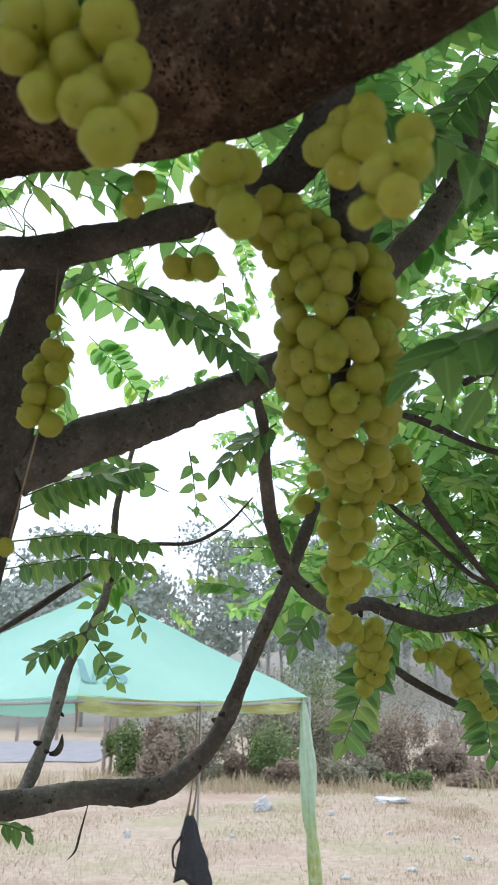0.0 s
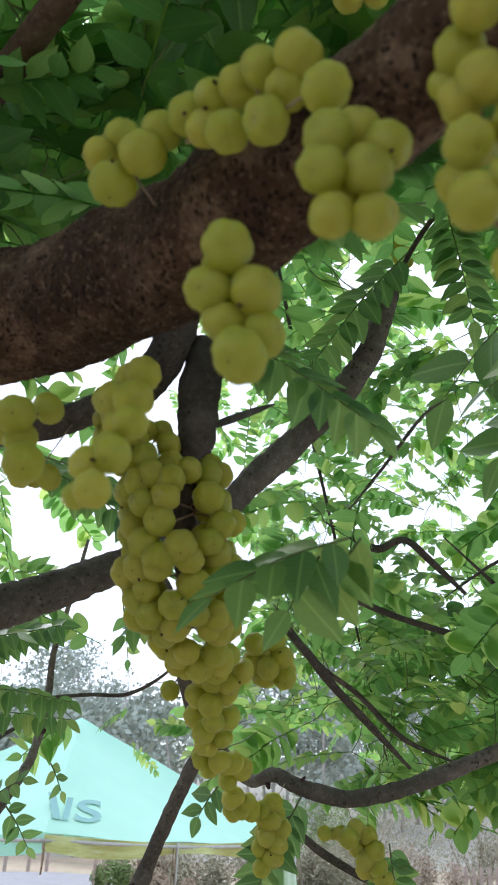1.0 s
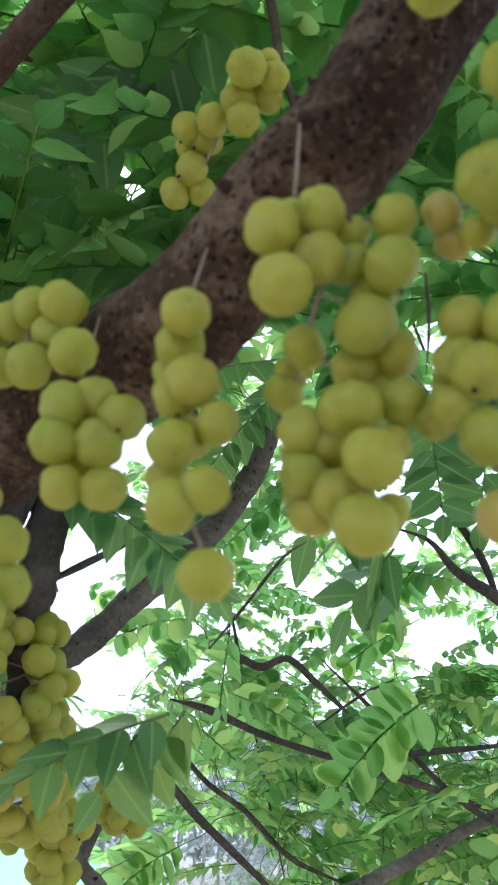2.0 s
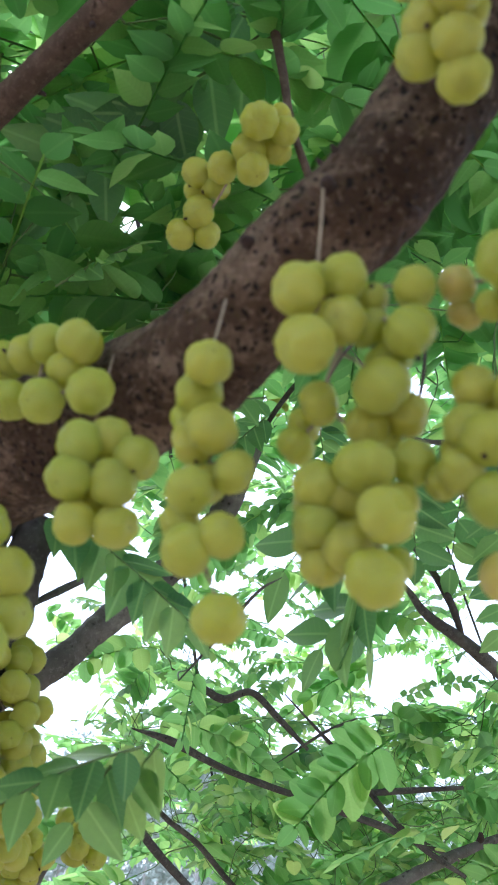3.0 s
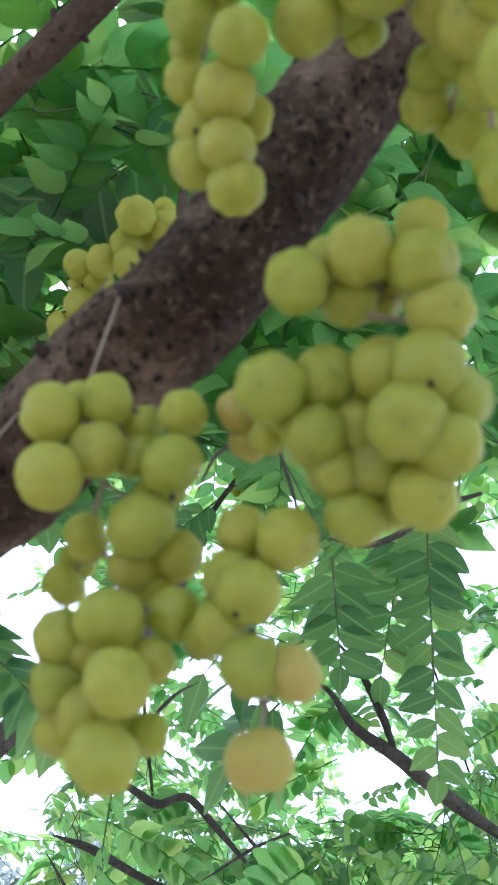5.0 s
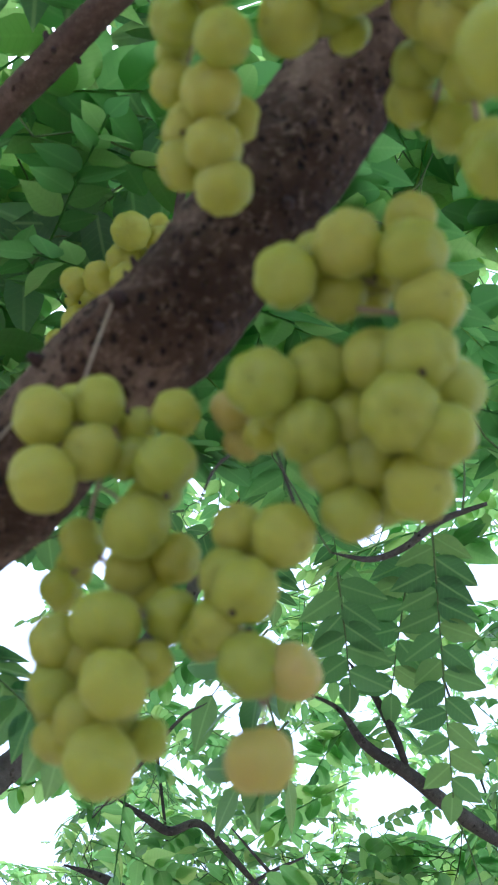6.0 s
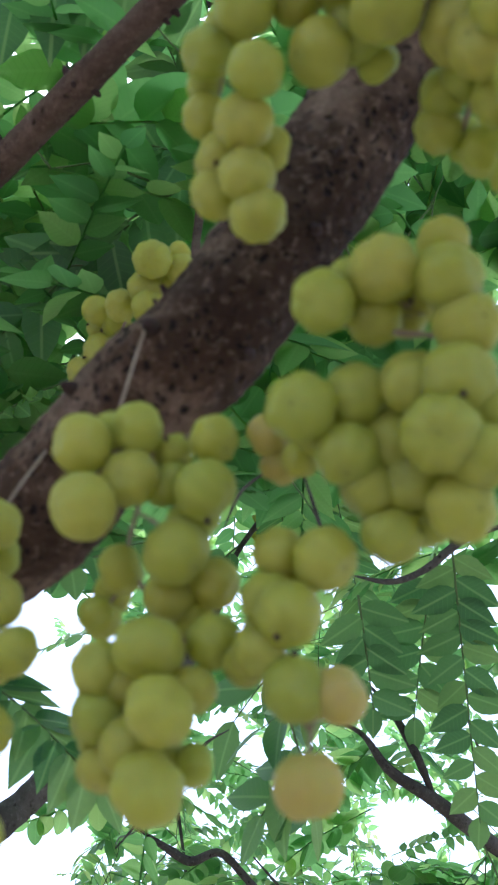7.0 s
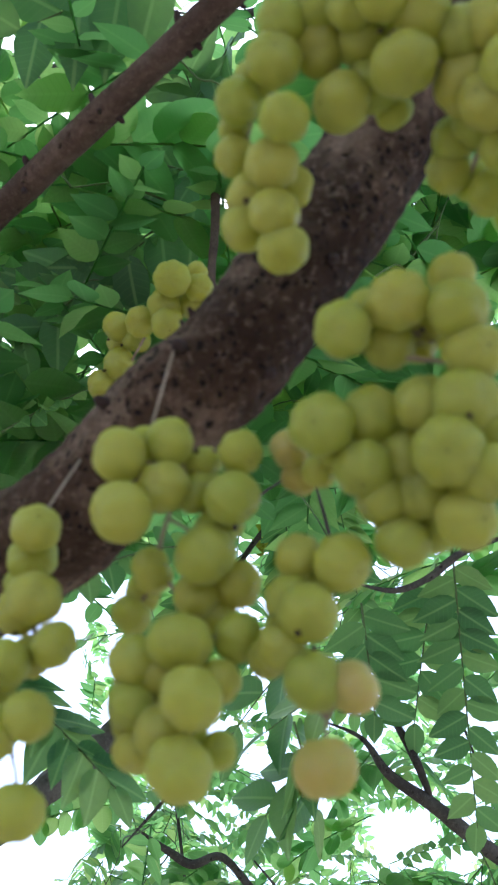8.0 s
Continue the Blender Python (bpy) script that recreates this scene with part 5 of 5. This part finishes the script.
v, f = tube([(-0.36, 4.86, 0.90, 0.007), (-0.40, 4.85, 0.84, 0.007), (-0.395, 4.85, 0.76, 0.006), (-0.37, 4.86, 0.74, 0.006)], 7, 4)
part("handle", mesh_of("handle", v, f, BAG), bag)

# ---- yard beyond: shrubs, weeds, fence, woods ----
SHRUB = [simple("shrub_leaf_" + n, a, b, 3, 0.7, 0.1, 0.01, True) for n, a, b in (("green", (0.08, 0.15, 0.045), (0.20, 0.27, 0.09)), ("dry", (0.20, 0.19, 0.12), (0.32, 0.30, 0.20)), ("brown", (0.24, 0.18, 0.13), (0.35, 0.28, 0.20)))]
DRYSTEM = simple("dry_stem", (0.22, 0.18, 0.13), (0.36, 0.31, 0.24), 10, 0.9, 0.2, 0.01)


def clump_mesh(name, centre, size, count, leaf, material, r):
    """Many small leaves in an uneven mass of several lobes."""
    lobes = [(Vector((r.gauss(0, 0.42) * size[0], r.gauss(0, 0.42) * size[1], size[2] * r.uniform(0.15, 0.8))), r.uniform(0.25, 0.5)) for _ in range(9)]
    verts, faces = [], []
    for _ in range(count):
        c, k = lobes[r.randrange(9)]
        d = Vector((r.gauss(0, 1), r.gauss(0, 1), r.gauss(0, 1))).normalized() * (r.random() ** 0.4)
        p = c + Vector((d.x * size[0] * k, d.y * size[1] * k, d.z * size[2] * k))
        p.z = max(p.z, 0.02)
        a = Vector((r.gauss(0, 1), r.gauss(0, 1), r.gauss(0, 1))).normalized()
        b = a.orthogonal().normalized()
        s = leaf * r.uniform(0.6, 1.4)
        n = len(verts)
        verts += [centre + p - a * s, centre + p + b * s * 0.4, centre + p + a * s, centre + p - b * s * 0.4]
        faces.append((n, n + 1, n + 2, n + 3))
    return mesh_of(name, verts, faces, material, False)


def shrub(x, y, w, h, kind, seed):
    r = random.Random(seed)
    words = ("leafy green shrub at the edge of the yard", "tangled half-dry grey-green shrub", "dry brown tangled undergrowth")[kind]
    at = Vector((x, y, ground_height(x, y)))
    ob = thing("shrub", at, words, "shrub", "shrubs along the yard")
    stems = []
    for _ in range(9):
        a = Vector((r.uniform(-0.3, 0.3) * w, r.uniform(-0.3, 0.3) * w, -0.02))
        b = Vector((r.uniform(-0.6, 0.6) * w, r.uniform(-0.5, 0.5) * w, h * r.uniform(0.6, 1.05)))
        stems.append(tube([(*(at + a), 0.018), (*(at + a.lerp(b, 0.5) + Vector((0, 0, 0.1))), 0.012), (*(at + b), 0.005)], 5, 4))
    v, f = join(stems)
    part("stem_clump", mesh_of("stem_clump", v, f, DRYSTEM), ob)
    part("foliage", clump_mesh("foliage", at, (w, w * 0.7, h), 4600, 0.040, SHRUB[kind], r), ob)


SHRUB_ROWS = [(-2.65, 19.3, 0.75, 1.0, 0), (-1.9, 18.9, 0.7, 1.25, 2), (-1.1, 18.6, 1.0, 1.35, 1), (0.2, 19.0, 1.0, 1.55, 1), (0.6, 18.0, 0.8, 1.15, 0), (1.5, 18.8, 1.1, 2.0, 1), (2.4, 19.2, 1.1, 1.9, 1), (3.2, 18.9, 0.8, 1.5, 2),
    (4.2, 18.6, 0.55, 0.7, 2), (5.5, 19.3, 1.0, 0.35, 2), (5.6, 23.5, 1.6, 2.3, 1), (7.4, 19.0, 0.9, 0.9, 1), (2.9, 16.8, 0.45, 0.32, 0), (-0.9, 17.7, 0.5, 0.55, 1), (0.8, 17.2, 0.5, 0.45, 2), (1.9, 17.5, 0.7, 0.6, 1), (4.6, 17.3, 0.6, 0.40, 2), (-0.2, 17.9, 0.5, 0.6, 2), (-1.6, 17.2, 0.6, 0.8, 2), (1.9, 21.5, 1.6, 2.6, 0), (0.6, 22.5, 1.6, 2.4, 1), (3.5, 22.5, 1.7, 2.5, 1)]
for i, row in enumerate(SHRUB_ROWS):
    shrub(*row, 40 + i)


def blades(count, region, tall, seed, name, label, material):
    """Loose upright blades of grass as one mesh."""
    r = random.Random(seed)
    verts, faces = [], []
    for _ in range(count):
        x, y = region(r)
        h = tall * r.uniform(0.4, 1.2) * (0.55 + 0.9 * abs(noise.noise(Vector((x * 0.8, y * 0.6, 11)))) + 0.25 * noise.noise(Vector((x * 3.1, y * 3.1, 4))))
        a = r.uniform(0, 6.283)
        z = ground_height(x, y) - 0.01
        wx, wy = math.cos(a) * h * 0.03 + 0.002, math.sin(a) * h * 0.03
        lx, ly = r.gauss(0, 0.35) * h, r.gauss(0, 0.35) * h
        n = len(verts)
        verts += [(x - wx, y - wy, z), (x + wx, y + wy, z), (x + lx * 0.4 + wx * 0.7, y + ly * 0.4 + wy * 0.7, z + h * 0.6), (x + lx * 0.4 - wx * 0.7, y + ly * 0.4 - wy * 0.7, z + h * 0.6), (x + lx, y + ly, z + h)]
        faces += [(n, n + 1, n + 2, n + 3), (n + 3, n + 2, n + 4)]
    ob = new(name, mesh_of(name, verts, faces, material, False))
    return tagged(ob, label, "grass", kind="stuff")


STRAW = simple("straw", (0.33, 0.27, 0.16), (0.56, 0.47, 0.31), 2, 0.9, 0.1, 0.01, True)
GRASS = simple("thin_grass", (0.31, 0.28, 0.15), (0.52, 0.45, 0.28), 1.2, 0.9, 0.1, 0.01, True)
def border(r):
    while True:
        x, y = r.uniform(-6, 9), 15.6 + abs(r.gauss(0, 2.0))
        if noise.noise(Vector((x * 0.9, y * 0.9, 2))) > r.uniform(-0.5, 0.35):
            return x, y


blades(7000, border, 0.27, 1, "dry_grass", "tall dry straw-coloured grass below the shrubs", STRAW)


def patches(r):
    while True:
        x, y = r.uniform(-7, 8), r.uniform(6.5, 16.5)
        if noise.noise(Vector((x * 0.5, y * 0.5, 7))) > r.uniform(-0.35, 0.5):
            return x, y


blades(60000, patches, 0.07, 2, "short_grass", "short thin withered grass in patches", GRASS)

# litter and stones
PALE = simple("pale_litter", (0.48, 0.48, 0.46), (0.64, 0.63, 0.60), 12, 0.6, 0.3, 0.01)
rng = random.Random(8)


def crumple(name, x, y, wide, tall, label, category, material, group=""):
    bm = bmesh.new()
    bmesh.ops.create_icosphere(bm, subdivisions=4, radius=1)
    off = Vector((x * 3, y * 5, 1))
    for v in bm.verts:
        k = 1 + 0.45 * noise.noise(v.co * 1.7 + off) + 0.28 * noise.noise(v.co * 4.5 + off) + 0.12 * noise.noise(v.co * 11 + off)
        v.co = Vector((v.co.x * wide * k, v.co.y * wide * 0.7 * k, max(-0.25, v.co.z * k) * tall))
    ob = new(name, bm_mesh(name, bm, material, True))
    ob.matrix_basis = pose(x, y, ground_height(x, y) + tall * 0.2, 0, 0, rng.uniform(0, 180))
    return tagged(ob, label, category, group)


crumple("litter_bag", 0.20, 13.7, 0.15, 0.13, "crumpled white plastic bag lying on dry grass", "litter", PALE)
crumple("sheet_scrap", 2.30, 14.7, 0.32, 0.05, "flat pale scrap of sheeting on the soil", "litter", PALE)
for x, y in ((-1.5, 11.2), (-1.45, 10.9), (1.75, 11.3), (1.6, 9.0), (-0.2, 11.0), (2.3, 9.6), (0.9, 8.6), (2.5, 11.0), (1.2, 13.1)):
    crumple("litter_scrap", x, y, rng.uniform(0.035, 0.07), rng.uniform(0.02, 0.05), "small pale scrap on the bare soil", "litter", PALE, "scraps on the ground")

# low paling fence
WOOD = simple("fence_wood", (0.30, 0.24, 0.20), (0.48, 0.40, 0.34), 6, 0.9, 0.3, 0.01)


def box(name, size, material):
    bm = bmesh.new()
    bmesh.ops.create_cube(bm, size=1)
    for v in bm.verts:
        v.co = Vector((v.co.x * size[0], v.co.y * size[1], v.co.z * size[2]))
    bmesh.ops.bevel(bm, geom=bm.edges[:], offset=min(size) * 0.15, segments=1, affect="EDGES")
    return bm_mesh(name, bm, material)


fence = thing("paling_fence", (6.95, 21.6, 0), "weathered wooden paling fence behind the shrubs", "fence")
slat_me, rail_me, post_me = box("slat", (0.09, 0.025, 0.9), WOOD), box("rail", (4.4, 0.03, 0.07), WOOD), box("post", (0.12, 0.12, 1.15), WOOD)
for i in range(24):
    part("slat", slat_me, fence).matrix_basis = pose(4.85 + 0.18 * i, 21.6, 0.62 + 0.02 * noise.noise(Vector((i, 0, 0))), 0, 1.5 * noise.noise(Vector((i, 5, 0))), 0)
for z in (0.35, 0.85):
    part("rail", rail_me, fence).matrix_basis = pose(6.95, 21.63, z)
for x in (4.8, 6.95, 9.1):
    part("post", post_me, fence).matrix_basis = pose(x, 21.7, 0.56)
gate = thing("old_fence", (-3.2, 19.5, 0), "old leaning grey wooden fence posts beside the road", "fence")
for i, (x, h) in enumerate(((-3.18, 1.35), (-3.03, 1.25), (-2.92, 1.15), (-2.78, 1.2), (-2.64, 1.1))):
    me = box("post", (0.07, 0.07, h + 0.1), WOOD)
    part("post", me, gate).matrix_basis = pose(x, 19.5 + 0.1 * i, h / 2 - 0.02, 0, 3 * math.sin(i * 2.1), 0)
for i, x in enumerate((-10.8, -9.0, -8.2, -7.6)):
    ob = new("fence_post", box("fence_post", (0.12, 0.12, 1.6), WOOD))
    ob.matrix_basis = pose(x, 34 + 0.3 * i, 0.78, 0, 2 * math.sin(i), 0)
    tagged(ob, "thin grey fence post in the pale field", "post", "posts across the road")

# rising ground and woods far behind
# no haze in the air here: it is mixed into the base colour
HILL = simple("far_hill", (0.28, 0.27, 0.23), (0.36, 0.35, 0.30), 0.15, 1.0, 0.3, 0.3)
hv = []
for j in range(13):
    for i in range(61):
        x, y = -90 + 3.0 * i, 48 + 5.0 * j
        hv.append((x, y, -0.3 + 13.0 * (j / 12) ** 1.2 * (0.75 + 0.35 * noise.noise(Vector((x * 0.03, 0, 5))))))
hf = [(j * 61 + i, j * 61 + i + 1, (j + 1) * 61 + i + 1, (j + 1) * 61 + i) for j in range(12) for i in range(60)]
tagged(new("backdrop", mesh_of("backdrop", hv, hf, HILL)), "grey-brown rising ground far behind, paled by painted haze", "hill", kind="structure")
# foliage greyed and lightened to stand in for distance haze
WOODS = simple("far_foliage_hazed", (0.22, 0.27, 0.21), (0.36, 0.40, 0.34), 0.4, 0.95, 0.1, 0.1, True)
rng = random.Random(77)
wv, wf = [], []
tv, tf = [], []
for _ in range(150):
    x, y = rng.uniform(-55, 55), rng.uniform(44, 100)
    zg = -0.3 + 13.0 * max(0, (y - 48) / 60) ** 1.2 * 0.8
    h = rng.uniform(6, 12.5)
    bare = rng.random() < 0.25
    p = Vector((x, y, zg))
    v, f = tube([(x, y, zg - 0.3, 0.14), (x + rng.uniform(-0.3, 0.3), y, zg + h * 0.5, 0.10), (x + rng.uniform(-0.5, 0.5), y, zg + h * 0.98, 0.04)], 5, 3)
    n = len(tv)
    tv += v
    tf += [tuple(k + n for k in q) for q in f]
    lobes = [(Vector((rng.gauss(0, 0.16) * h, rng.gauss(0, 0.16) * h, h * rng.uniform(0.35, 1.0))), h * rng.uniform(0.1, 0.2)) for _ in range(9)]
    for _ in range(120 if bare else 1500):
        c, k = lobes[rng.randrange(9)]
        d = Vector((rng.gauss(0, 1), rng.gauss(0, 1), rng.gauss(0, 0.8))).normalized() * k * rng.random() ** 0.4
        q = p + c + d
        a = Vector((rng.gauss(0, 1), rng.gauss(0, 1), rng.gauss(0, 1))).normalized()
        b = a.orthogonal()
        s = rng.uniform(0.09, 0.24)
        n = len(wv)
        wv += [q - a * s, q + b * s * 0.6, q + a * s, q - b * s * 0.6]
        wf.append((n, n + 1, n + 2, n + 3))
woods = tagged(new("woods", mesh_of("woods", wv, wf, WOODS, False)), "grey-green trees paled by painted haze, on rising ground", "woods", kind="stuff")
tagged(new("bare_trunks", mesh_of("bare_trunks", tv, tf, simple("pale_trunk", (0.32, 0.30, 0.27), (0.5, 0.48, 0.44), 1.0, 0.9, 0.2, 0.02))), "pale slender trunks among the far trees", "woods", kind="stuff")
